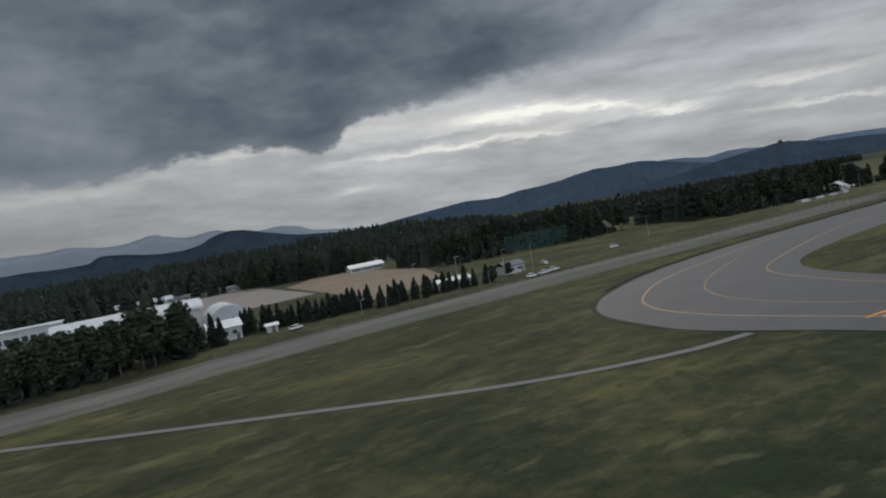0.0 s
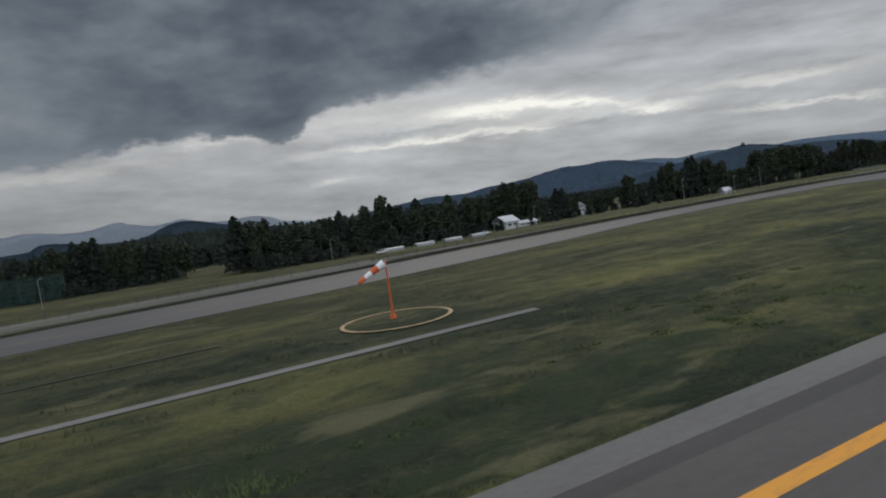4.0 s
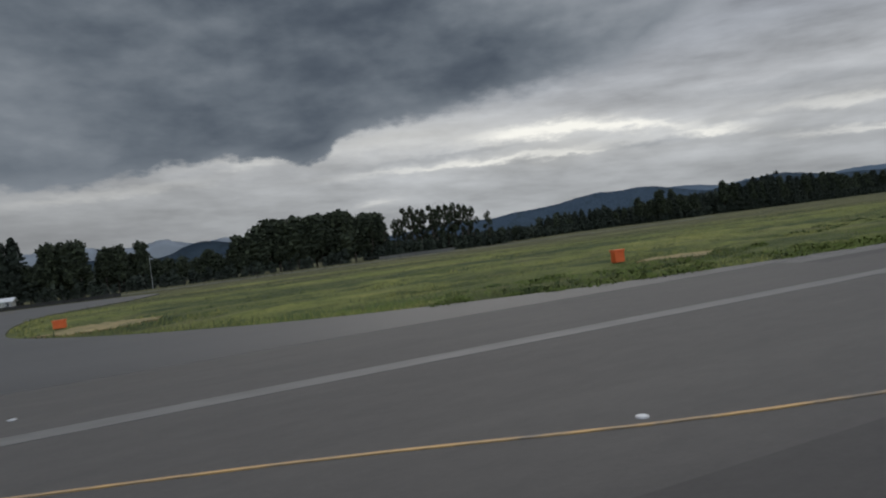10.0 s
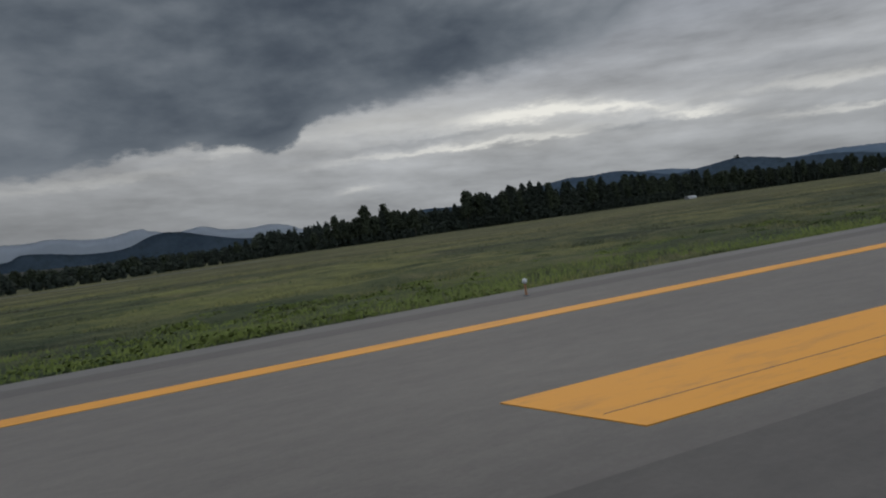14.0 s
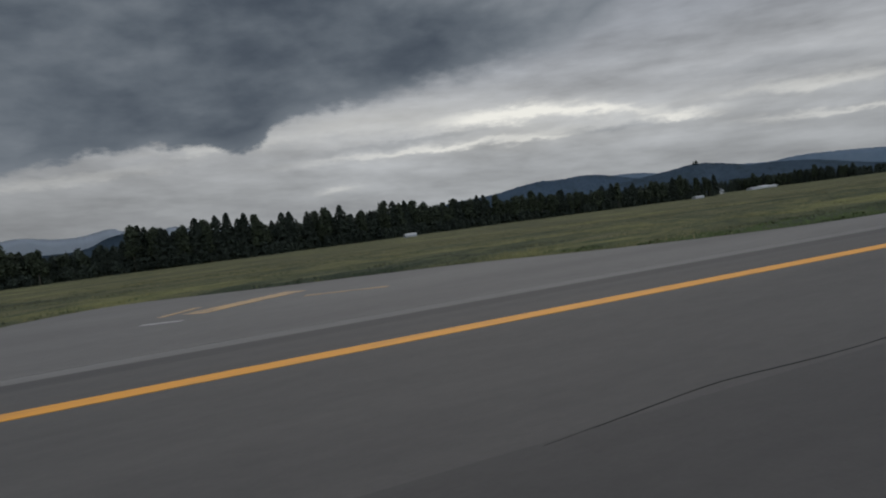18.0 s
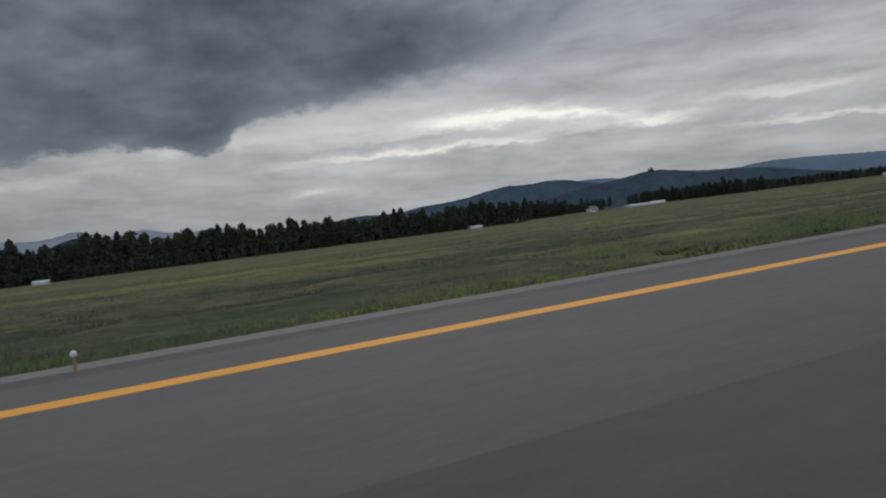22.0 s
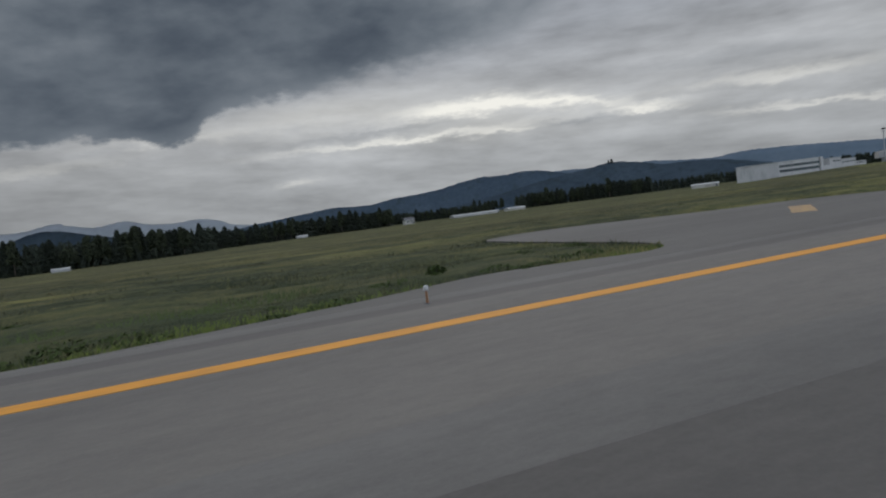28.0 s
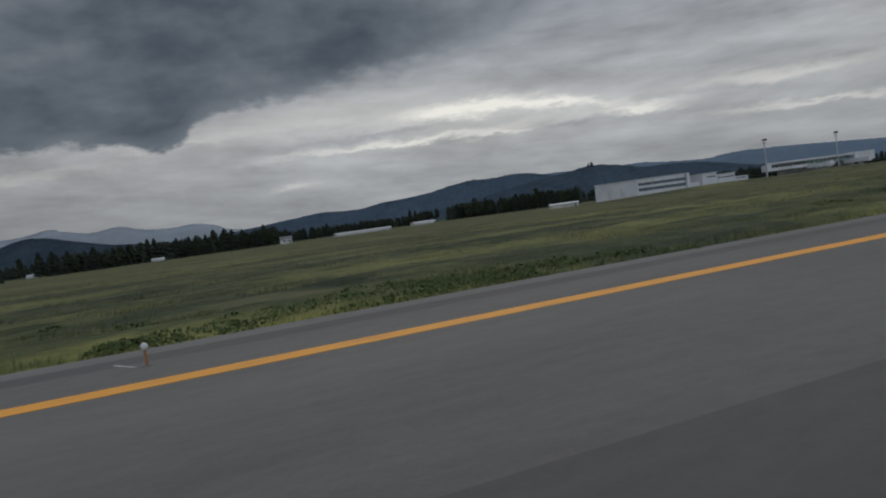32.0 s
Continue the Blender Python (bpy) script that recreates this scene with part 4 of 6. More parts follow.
for x0, y0, rx, ry in ((415.8, 29, 3.6, 3.8), (176.6, 35.2, 3.0, 1.8), (1321.5, 31, 3.8, 4.5), (720.5, 31.5, 4, 2.2), (368.5, 28.3, 2.2, 3.4), (657.5, 35, 3, 2), (617, 52, 3.5, 4.5), (741, 25, 3, 1.2)):
    pts = []
    for a in range(60):
        q = 1 + 0.35 * bumps(math.cos(a * math.pi / 30) * 2.2 + x0, math.sin(a * math.pi / 30) * 2.2, 1.0) + 0.30 * bumps(a, x0, 0.8) + 0.2 * bumps(a, y0, 1.9)
        pts.append((x0 + rx * math.cos(a * math.pi / 30) * q, max(22.6, y0 + ry * math.sin(a * math.pi / 30) * q)))
    BARE.append(pts)
    grey = 360 < x0 < 380
    slab("bare_patch", pts, 0.005, GRAVEL if grey else DIRT, "bare grey gravel patch in the grass" if grey else "bare sandy patch worn in the grass", "ground", thick=0.2)
PAVED = [TAXI_OUT + TAXI_IN, EXIT_L + EXIT_R] + PADS
PATHS = [[(289 + 11.5 * math.cos(a * math.pi / 12), 69 + 11.5 * math.sin(a * math.pi / 12)) for a in range(24)], [(125, 63), (200, 54), (302, 51.5), (302, 59), (200, 62), (140, 69), (125, 71)], [(-45, 128), (40, 72), (80, 56), (80, 64), (45, 80), (-40, 140)], [(414, 70), (431, 64.5), (447, 58), (449, 62), (431, 69), (416, 74.5)], [(465, 58.5), (485, 58), (485, 62), (465, 62.5)], [(133, 82), (191, 77), (272, 75), (272, 79), (191, 81), (135, 86)], [(1303, 97), (1318, 56), (1328, 46), (1329, 50), (1322, 58), (1308, 98)]]
ground(PAVED + PATHS + BARE)


# ------------------------------------------------------------ trees
def leaf_cloud(points, size, rng, up=0.35):
    """Small folded leaf clumps at the given points: two triangles each."""
    n = len(points)
    c = np.asarray(points)
    a = rng.normal(size=(n, 3))
    a /= np.linalg.norm(a, axis=1)[:, None]
    b = np.cross(a, rng.normal(size=(n, 3)))
    b /= np.linalg.norm(b, axis=1)[:, None]
    s = size * rng.uniform(0.55, 1.25, (n, 1))
    v = np.stack([c - a * s, c + b * s * 0.75, c + a * s * 0.9 + np.array([0, 0, up]) * s, c - b * s * 0.7], 1).reshape(-1, 3)
    k = np.arange(n)[:, None] * 4
    f = np.concatenate([k + [[0, 1, 2]], k + [[0, 2, 3]]], 0)
    return v, f


def core_of(profile, rng, sides=7):
    """A ragged inner body so that no crown can be seen through everywhere; profile: (z, radius, dx, dy)."""
    vs, fs = [], []
    for z, r, dx, dy in profile:
        for i in range(sides):
            a = 2 * math.pi * i / sides + z
            q = r * rng.uniform(0.75, 1.1)
            vs.append((dx + q * math.cos(a), dy + q * math.sin(a), z + rng.uniform(-0.3, 0.3)))
    for j in range(len(profile) - 1):
        for i in range(sides):
            p, q = j * sides + i, j * sides + (i + 1) % sides
            fs += [(p, q, q + sides), (p, q + sides, p + sides)]
    return np.array(vs), np.array(fs)


def conifer_crown(h, r, rng, clumps, taper=0.52):
    z = h * (0.06 + 0.94 * rng.uniform(0, 1, clumps) ** 1.15)
    s = 1 - z / h
    layer = 0.8 + 0.3 * np.abs(np.sin(z * 2.1 + rng.uniform(0, 3)))
    rad = (r * np.minimum(1.0, 1.25 * s ** taper) * layer + 0.12) * rng.uniform(0.72, 1.12, clumps)
    a = rng.uniform(0, 2 * math.pi, clumps)
    rad *= 1 + 0.25 * np.sin(a * 2 + rng.uniform(0, 6)) * rng.uniform(0, 1)
    v, f = leaf_cloud(np.stack([rad * np.cos(a), rad * np.sin(a), z], 1), 0.062 * h ** 0.9 if h < 10 else 0.66, rng, -0.2)
    prof = [(h * t, r * 0.88 * min(1.0, 1.25 * (1 - t) ** (taper + 0.1)), 0, 0) for t in (0.05, 0.25, 0.42, 0.6, 0.78, 0.93)]
    cv, cf = core_of(prof, rng)
    return np.concatenate([v, cv]), np.concatenate([f, cf + len(v)])


def broad_crown(h, r, rng, clumps, airy=0.0):
    vs, fs, n0 = [], [], 0
    lobes = 9 if not airy else 7
    for i in range(lobes):
        a = 2.4 * i + rng.uniform(-0.4, 0.4)
        t = i / (lobes - 1)
        off = r * (0.55 + 0.25 * airy) * (1 - 0.75 * t) * rng.uniform(0.7, 1.2)
        c = np.array([off * math.cos(a), off * math.sin(a), h * (0.36 + 0.5 * t)])
        lr = r * rng.uniform(0.42, 0.6) * (1 - 0.35 * airy)
        lz = lr * rng.uniform(0.9, 1.4)
        m = clumps // lobes
        d = rng.normal(size=(m, 3))
        d /= np.linalg.norm(d, axis=1)[:, None]
        pts = c + d * np.array([lr, lr, lz]) * rng.uniform(0.7, 1.12, (m, 1))
        pts[:, 2] = np.clip(pts[:, 2], h * 0.12, h)
        v, f = leaf_cloud(pts, 0.42 if airy else 0.62, rng, 0.1)
        vs.append(v), fs.append(f + n0)
        n0 += len(v)
        if not airy:
            cv, cf = core_of([(c[2] + lz * q * 0.85, lr * 0.8 * math.sqrt(max(0.05, 1 - q * q)), c[0], c[1]) for q in (-0.95, -0.5, 0.0, 0.5, 0.95)], rng)
            vs.append(cv), fs.append(cf + n0)
            n0 += len(cv)
    return np.concatenate(vs), np.concatenate(fs)


def trunk_mesh(h, r, limbs, rng, spread, low=0.25):
    bm = bmesh.new()
    rod(bm, (0, 0, -0.3), (0.1, 0.05, h * 0.55), r, r * 0.55, 7)
    rod(bm, (0.1, 0.05, h * 0.55), (0.0, 0.1, h * 0.96), r * 0.55, r * 0.12, 6)
    for i in range(limbs):
        t = low + (0.85 - low) * i / max(1, limbs - 1)
        a = 2.4 * i
        q = spread * (1 - 0.6 * t)
        rod(bm, (0.05, 0.03, h * t), (q * math.cos(a), q * math.sin(a), h * min(0.97, t + 0.14)), r * 0.32 * (1.2 - t), r * 0.08, 5)
    return bm


TREE_SEEDS = {}


def tree_seed(kind, number):
    """One tree of each kind and number; the others are copies of it."""
    if (kind, number) in TREE_SEEDS:
        return TREE_SEEDS[kind, number]
    rng = np.random.default_rng(100 + 17 * number + 1000 * ("conifer", "small", "broad", "poplar", "airy").index(kind))
    if kind == "conifer":
        h, r, crown = 20.0, rng.uniform(3.4, 4.9), None
        crown, bm, mat, name = conifer_crown(h, r, rng, 820, 0.68), trunk_mesh(h, 0.32, 5, rng, 1.6, 0.1), CONIFER, "conifer_tree"
        label = "tall dense dark green conifer at the edge of woods"
    elif kind == "small":
        h = 8.0
        crown, bm, mat, name = conifer_crown(h, rng.uniform(1.2, 1.7), rng, 420, 0.85), trunk_mesh(h, 0.13, 4, rng, 0.7, 0.1), CONIFER, "small_conifer"
        label = "small dark conifer in a planted row"
    elif kind == "broad":
        h = 14.0
        crown, bm, mat, name = broad_crown(h, rng.uniform(4.6, 5.6), rng, 900), trunk_mesh(h, 0.34, 8, rng, 3.2), LEAF, "broadleaf_tree"
        label = "dark green broadleaf tree with a rounded crown"
    elif kind == "poplar":
        h = 18.0
        crown, bm, mat, name = broad_crown(h, rng.uniform(3.2, 4.0), rng, 900), trunk_mesh(h, 0.3, 8, rng, 1.6), LEAF, "slender_tree"
        label = "tall slender broadleaf tree with a ragged crown"
    else:
        h = 19.0
        crown, bm, mat, name = broad_crown(h, rng.uniform(2.7, 3.5), rng, 760, 1.0), trunk_mesh(h, 0.26, 12, rng, 3.4, 0.3), LEAF, "thin_tree"
        label = "tall thinly leaved tree with sky between its limbs"
    ob = new(name)
    tagged(ob, label, "tree", name.replace("_", " ") + "s beside the airfield")
    part("trunk", bm, BARK, ob)
    raw("crown", crown[0].tolist(), crown[1].tolist(), mat, ob)
    TREE_SEEDS[kind, number] = [ob, h, False]
    return TREE_SEEDS[kind, number]


def plant(kind, number, x, y, height, turn, z=0.0):
    seed = tree_seed(kind, number)
    s = height / seed[1]
    m = pose(x * K, y * K, (z - 0.25) * K, 0, 0, turn) @ Matrix.Diagonal((s * (0.9 + 0.1 / max(s, 0.3)), s, s, 1))
    if not seed[2]:
        seed[2] = True
        seed[0].matrix_basis = m
        return seed[0]
    made = copy_thing(seed[0], Matrix())
    made.matrix_basis = m
    return made


tr = random.Random(7)


def mixed(x0, x1, y0, y1, step, h0, h1):
    """An uneven edge of woods: conifers with some broader trees between them."""
    x = x0
    while x < x1:
        t = (x - x0) / (x1 - x0)
        kind = tr.choice(("conifer", "conifer", "poplar", "poplar", "broad"))
        lift = 1 + 0.10 * math.sin(x * 0.11) + 0.06 * math.sin(x * 0.37)
        plant(kind, tr.randrange(5), x, y0 + (y1 - y0) * t + tr.uniform(-4, 4), tr.uniform(h0, h1) * lift * (0.82 if kind == "broad" else 1.0), tr.uniform(0, 360))
        x += step * tr.choice((0.55, 0.8, 1.0, 1.3, 1.5))


def row(kind, x0, x1, y0, y1, step, h0, h1, variants=5, jitter=3.0):
    n = max(1, round(abs(x1 - x0) / step))
    for i in range(n):
        t = (i + 0.5) / n
        plant(kind, tr.randrange(variants), x0 + (x1 - x0) * t + tr.uniform(-0.4, 0.4) * step, y0 + (y1 - y0) * t + tr.uniform(-jitter, jitter), tr.uniform(h0, h1), tr.uniform(0, 360))


# school end
row("broad", -64, 6, 170, 186, 5.5, 13, 16.5)
row("broad", -74, -4, 184, 198, 6.5, 12, 15)
row("broad", -110, -30, 205, 214, 8, 12, 15)
row("small", 20, 66, 206, 201, 1.9, 5.5, 9.0)
row("small", 64, 114, 198, 194, 2.0, 5.0, 8.5)
row("small", 30, 100, 212, 208, 4.0, 5.0, 8)
row("small", 8, 18, 192, 196, 3.5, 8, 11)
row("broad", 108, 128, 196, 200, 8, 5, 7)
# woods beyond the perimeter road
mixed(152, 280, 322, 306, 5.0, 19, 23)
row("broad", 160, 235, 312, 304, 13, 9, 13)
mixed(60, 160, 470, 462, 7, 19, 25)
mixed(-60, 62, 540, 530, 8, 17, 24)
mixed(298, 400, 262, 254, 5.0, 19, 22)
row("broad", 302, 400, 248, 246, 15, 7, 10)
row("broad", 372, 392, 250, 248, 7, 15, 17)
row("poplar", 402, 414, 254, 254, 4.0, 18, 20.5)
row("poplar", 424, 449, 262, 260, 3.6, 21, 24.5)
row("broad", 428, 446, 266, 266, 6, 17, 19)
row("conifer", 458, 467, 258, 258, 3.5, 15.5, 18)
row("broad", 468, 480, 262, 262, 5, 8, 11)
row("broad", 484, 506, 275, 275, 8, 7, 9)
row("poplar", 507, 518, 258, 258, 3.8, 17, 19)
row("broad", 498, 534, 272, 266, 8, 8, 11)
row("conifer", 529, 534, 258, 258, 4, 15, 17)
row("poplar", 535, 541, 256, 256, 3.5, 20, 23.5)
row("broad", 541, 549, 256, 256, 4, 15, 18)
row("conifer", 551, 557, 252, 252, 3.0, 21.5, 24.5)
row("broad", 557, 563, 256, 256, 4, 13.5, 15.5)
row("poplar", 563, 577, 258, 258, 3.6, 19, 22.5)
row("broad", 563, 600, 266, 268, 7, 12, 15)
row("poplar", 580, 597, 260, 260, 3.8, 18, 20.5)
row("broad", 598, 632, 268, 264, 5.0, 10, 13)
row("broad", 629, 644, 260, 260, 4.5, 15.5, 19.5)
row("broad", 640, 694, 262, 258, 5.0, 19.5, 22.5)
row("broad", 644, 692, 275, 272, 8, 21, 24)
row("airy", 687, 700, 252, 250, 2.6, 16, 18.5)
row("airy", 700, 732, 250, 244, 2.3, 19.5, 23)
row("airy", 737, 742, 246, 246, 4, 15, 17)
row("broad", 740, 790, 256, 300, 12, 5, 8)
row("broad", 600, 830, 420, 470, 12, 9, 13)
# the long wood along the middle of the runway
mixed(846, 905, 372, 362, 3.6, 12, 15.5)
mixed(905, 955, 352, 346, 3.6, 17.5, 21)
mixed(950, 992, 372, 368, 4.0, 13.5, 16.5)
mixed(993, 1012, 362, 360, 3.8, 23, 25.5)
mixed(1010, 1080, 356, 370, 4.6, 22, 26)
mixed(1082, 1190, 372, 400, 4.6, 20.5, 24.5)
mixed(1190, 1260, 398, 394, 4.6, 20, 24.5)
mixed(1260, 1425, 394, 384, 4.8, 16, 20)
mixed(1425, 1500, 500, 548, 6.0, 15, 19)
mixed(1500, 1612, 574, 616, 4.8, 17, 21)
mixed(1620, 1850, 700, 860, 8.0, 12, 17)
mixed(1850, 1882, 920, 880, 5.0, 20, 25)
mixed(1876, 1998, 784, 652, 4.6, 21, 25.5)


def wood(name, patches, label, seed):
    """Far woods as one body: a ragged core and a few clumps for each tree."""
    rng = np.random.default_rng(seed)
    vs, fs, n0 = [], [], 0
    for x0, x1, y0, y1, count, h0, h1 in patches:
        for _ in range(count):
            t = rng.uniform()
            x, y, h = x0 + (x1 - x0) * t, y0 + (y1 - y0) * t + rng.uniform(0, 45 if h1 > 8.5 else 14), rng.uniform(h0, h1)
            r = h * rng.uniform(0.20, 0.32)
            blunt = rng.uniform(0.35, 0.7)
            cv, cf = core_of([(h * q, r * (1 - q) ** blunt + 0.15, x, y) for q in (0.0, 0.3, 0.55, 0.8, 1.0)], rng, 6)
            z = h * rng.uniform(0.1, 1.0, 34)
            rad = (r * (1 - z / h) ** blunt + 0.2) * rng.uniform(0.8, 1.25, 34)
            a = rng.uniform(0, 6.283, 34)
            v, f = leaf_cloud(np.stack([x + rad * np.cos(a), y + rad * np.sin(a), z], 1), 0.85, rng, 0.1)
            vs += [cv, v]
            fs += [cf + n0, f + n0 + len(cv)]
            n0 += len(cv) + len(v)
    return tagged(raw(name, np.concatenate(vs).tolist(), np.concatenate(fs).tolist(), CONIFER), label, "woods", "", "stuff")


wood("undergrowth", [(846, 955, 356, 336, 120, 3, 6.5), (950, 1080, 356, 352, 130, 4, 8), (1080, 1260, 366, 388, 170, 4, 8), (1260, 1425, 386, 376, 150, 3, 7), (302, 400, 238, 232, 110, 3, 6), (152, 270, 302, 292, 80, 3, 6), (400, 500, 240, 246, 60, 2.5, 5), (500, 694, 240, 244, 130, 2.5, 6), (686, 745, 240, 238, 90, 3, 7), (740, 860, 250, 350, 90, 3, 6), (-74, 8, 164, 182, 90, 3, 7)], "dark low undergrowth at the foot of the woods", 12)
wood("woods", [(150, 276, 334, 318, 190, 16, 21), (70, 165, 470, 465, 110, 17, 23), (304, 440, 270, 266, 180, 14, 19), (-320, -60, 400, 430, 170, 10, 16), (-60, 80, 540, 530, 110, 12, 19), (440, 660, 320, 330, 70, 7, 11), (560, 860, 560, 600, 200, 9, 14),
               (860, 1010, 385, 382, 130, 12, 18), (1010, 1200, 385, 415, 190, 16, 21), (1200, 1430, 412, 400, 230, 13, 18), (1430, 1520, 520, 570, 80, 12, 17), (1500, 1615, 590, 625, 110, 13, 18.5), (1560, 1880, 720, 880, 200, 11, 16),
               (1876, 2000, 790, 660, 150, 17, 22), (1990, 2250, 690, 620, 90, 12, 17), (2030, 2150, 430, 430, 60, 11, 15), (2050, 2350, 520, 420, 120, 9, 14), (-500, -70, 260, 230, 150, 10, 15), (-700, 120, 520, 480, 260, 9, 15), (-500, 400, 700, 640, 260, 9, 14), (0, 700, 900, 880, 220, 10, 15), (200, 345, 420, 430, 75, 12, 17), (400, 480, 420, 430, 50, 12, 17), (-900, 300, 1250, 1250, 200, 10, 16), (-520, 80, 600, 570, 260, 11, 17), (700, 1500, 900, 900, 200, 10, 16), (2050, 2500, 700, 640, 120, 12, 17)], "dark mixed woods round the airfield", 11)


def wooded_rise():
    """Land rising behind the school: forest floor with the woods' shade in its colour, and the trees that stand on it.
    """
    crown = [(-44, 0.5), (-30, 0.75), (-20, 0.85), (-8, 0.8), (0, 0.9), (7, 0.85), (13, 1.2), (18.6, 1.1), (23, 0.75), (27, 0.3), (30, -0.2)]
    keys = [a for a, e in crown], [e for a, e in crown]

    def height(a, r):
        top = 8 + 1000 * math.tan(radians(float(np.interp(a, *keys))))
        return -1 + (top + 1) * min(1.0, max(0.0, (r - 500) / 480)) ** 0.8

    az = np.arange(-46, 31, 0.5).tolist()
    reach = np.geomspace(500, 1600, 16).tolist()
    vs = [(67 + r * math.sin(radians(a)), r * math.cos(radians(a)), height(a, r)) for a in az for r in reach]
    m = len(reach)
    fs = [(i * m + j, (i + 1) * m + j, (i + 1) * m + j + 1, i * m + j + 1) for i in range(len(az) - 1) for j in range(m - 1)]
    tagged(raw("forest_floor", vs, fs, SOIL_AND_SHADE), "forest floor on rising land, shade of the woods in its colour", "ground", "", "structure")
    rng = np.random.default_rng(31)
    vs, fs, n0 = [], [], 0
    for _ in range(2300):
        a, r = rng.uniform(-44, 29), 505 * (1080 / 505) ** rng.uniform()
        x, y, z0, h = 67 + r * math.sin(radians(a)), r * math.cos(radians(a)), height(a, r) - 0.5, rng.uniform(10, 17)
        w = h * rng.uniform(0.22, 0.36)
        blunt = rng.uniform(0.35, 0.7)
        cv, cf = core_of([(h * q, w * (1 - q) ** blunt + 0.15, x, y) for q in (0.0, 0.35, 0.7, 1.0)], rng, 6)
        z = h * rng.uniform(0.15, 1.0, 16)
        rad = (w * (1 - z / h) ** blunt + 0.2) * rng.uniform(0.8, 1.25, 16)
        t = rng.uniform(0, 6.283, 16)
        v, f = leaf_cloud(np.stack([x + rad * np.cos(t), y + rad * np.sin(t), z], 1), 1.1, rng, 0.1)
        cv[:, 2] += z0
        v[:, 2] += z0
        vs += [cv, v]
        fs += [cf + n0, f + n0 + len(cv)]
        n0 += len(cv) + len(v)
    tagged(raw("woods_on_rise", np.concatenate(vs).tolist(), np.concatenate(fs).tolist(), CONIFER), "dark mixed woods on rising land behind the school", "woods", "", "stuff")


wooded_rise()
# flat sheet coloured near black for the shade inside the woods
slab("forest_floor", [(480, 560), (1150, 690), (1900, 880), (1900, 1500), (300, 1500), (420, 900)], 0.0, SOIL_AND_SHADE, "forest floor beyond the airfield, shade of the woods in its colour", "ground")
wood("woods", [(480, 1150, 565, 690, 260, 10, 16), (420, 1500, 660, 800, 280, 10, 16), (400, 1800, 820, 980, 320, 10, 17), (350, 1900, 1100, 1200, 300, 11, 18)], "dark woods spreading beyond the airfield", 33)
# trees on the summit
row("conifer", 2925, 2950, 1961, 1960, 9, 14, 22, 3, 2.0)
for ob in list(bpy.data.objects):
    if ob.name.startswith("conifer_tree") and ob.location.y > 1900 * K:
        ob.location.z = 128 * K


# ------------------------------------------------------------ signs and lamps
def figure(name, text, size, parent, m, material):
    cu = bpy.data.curves.new(name, "FONT")
    cu.body, cu.size, cu.align_x, cu.align_y, cu.extrude = text, size * K, "CENTER", "CENTER", 0.012 * K
    cu.offset = 0.022 * K
    tmp = bpy.data.objects.new(name, cu)
    scene.collection.objects.link(tmp)
    bpy.context.view_layer.update()
    me = bpy.data.meshes.new_from_object(tmp.evaluated_get(bpy.context.evaluated_depsgraph_get()))
    bpy.data.objects.remove(tmp)
    me.materials.clear()
    me.materials.append(material)
    ob = new(name, me)
    ob.parent = parent
    ob.matrix_basis = m
    return ob


def distance_sign(text, x, y, turn, z=0.0):
    ob = tagged(empty("distance_sign", x, y, z, turn), "black runway distance sign with white figure " + text, "sign", "distance signs along the runway")
    part("panel", box(bmesh.new(), -0.61, 0.61, -0.22, 0.22, 0.12, 1.72, 0.03), SIGN_BLACK, ob)
    part("end_plate", box(bmesh.new(), 0.61, 0.65, -0.24, 0.24, 0.1, 1.74, 0.01), SIGN_RED, ob, "faded red end plate")
    part("end_plate", box(bmesh.new(), -0.65, -0.61, -0.24, 0.24, 0.1, 1.74, 0.01), SIGN_RED, ob, "faded red end plate")
    part("top_cap", box(bmesh.new(), -0.65, 0.65, -0.25, 0.25, 1.74, 1.78, 0.01), SIGN_BLACK, ob)
    for dx in (-0.45, 0.45):
        part("leg", rod(bmesh.new(), (dx, 0, -0.2), (dx, 0, 0.14), 0.05), STEEL, ob)
    part("base_slab", box(bmesh.new(), -0.85, 0.85, -0.45, 0.45, -0.25, 0.03, 0.02), CONCRETE, ob, "concrete footing")
    if text == "4":
        bm = bmesh.new()
        box(bm, -0.44, -0.22, -0.25, -0.21, 0.62, 1.48)
        box(bm, -0.22, 0.44, -0.25, -0.21, 0.62, 0.82)
        box(bm, 0.04, 0.26, -0.254, -0.21, 0.34, 1.32)
        part("figure", bm, SIGN_WHITE, ob)
    else:
        figure("figure", text, 1.75, ob, pose(0, -0.235 * K, 0.93 * K, 90, 0, 0), SIGN_WHITE)
    return ob


distance_sign("7", 413.2, 35.2, -50)
distance_sign("6", 715.3, 34.8, -46)
distance_sign("5", 1015.3, 35.6, -36)
distance_sign("4", 1320.0, 35.9, -42, -0.2)


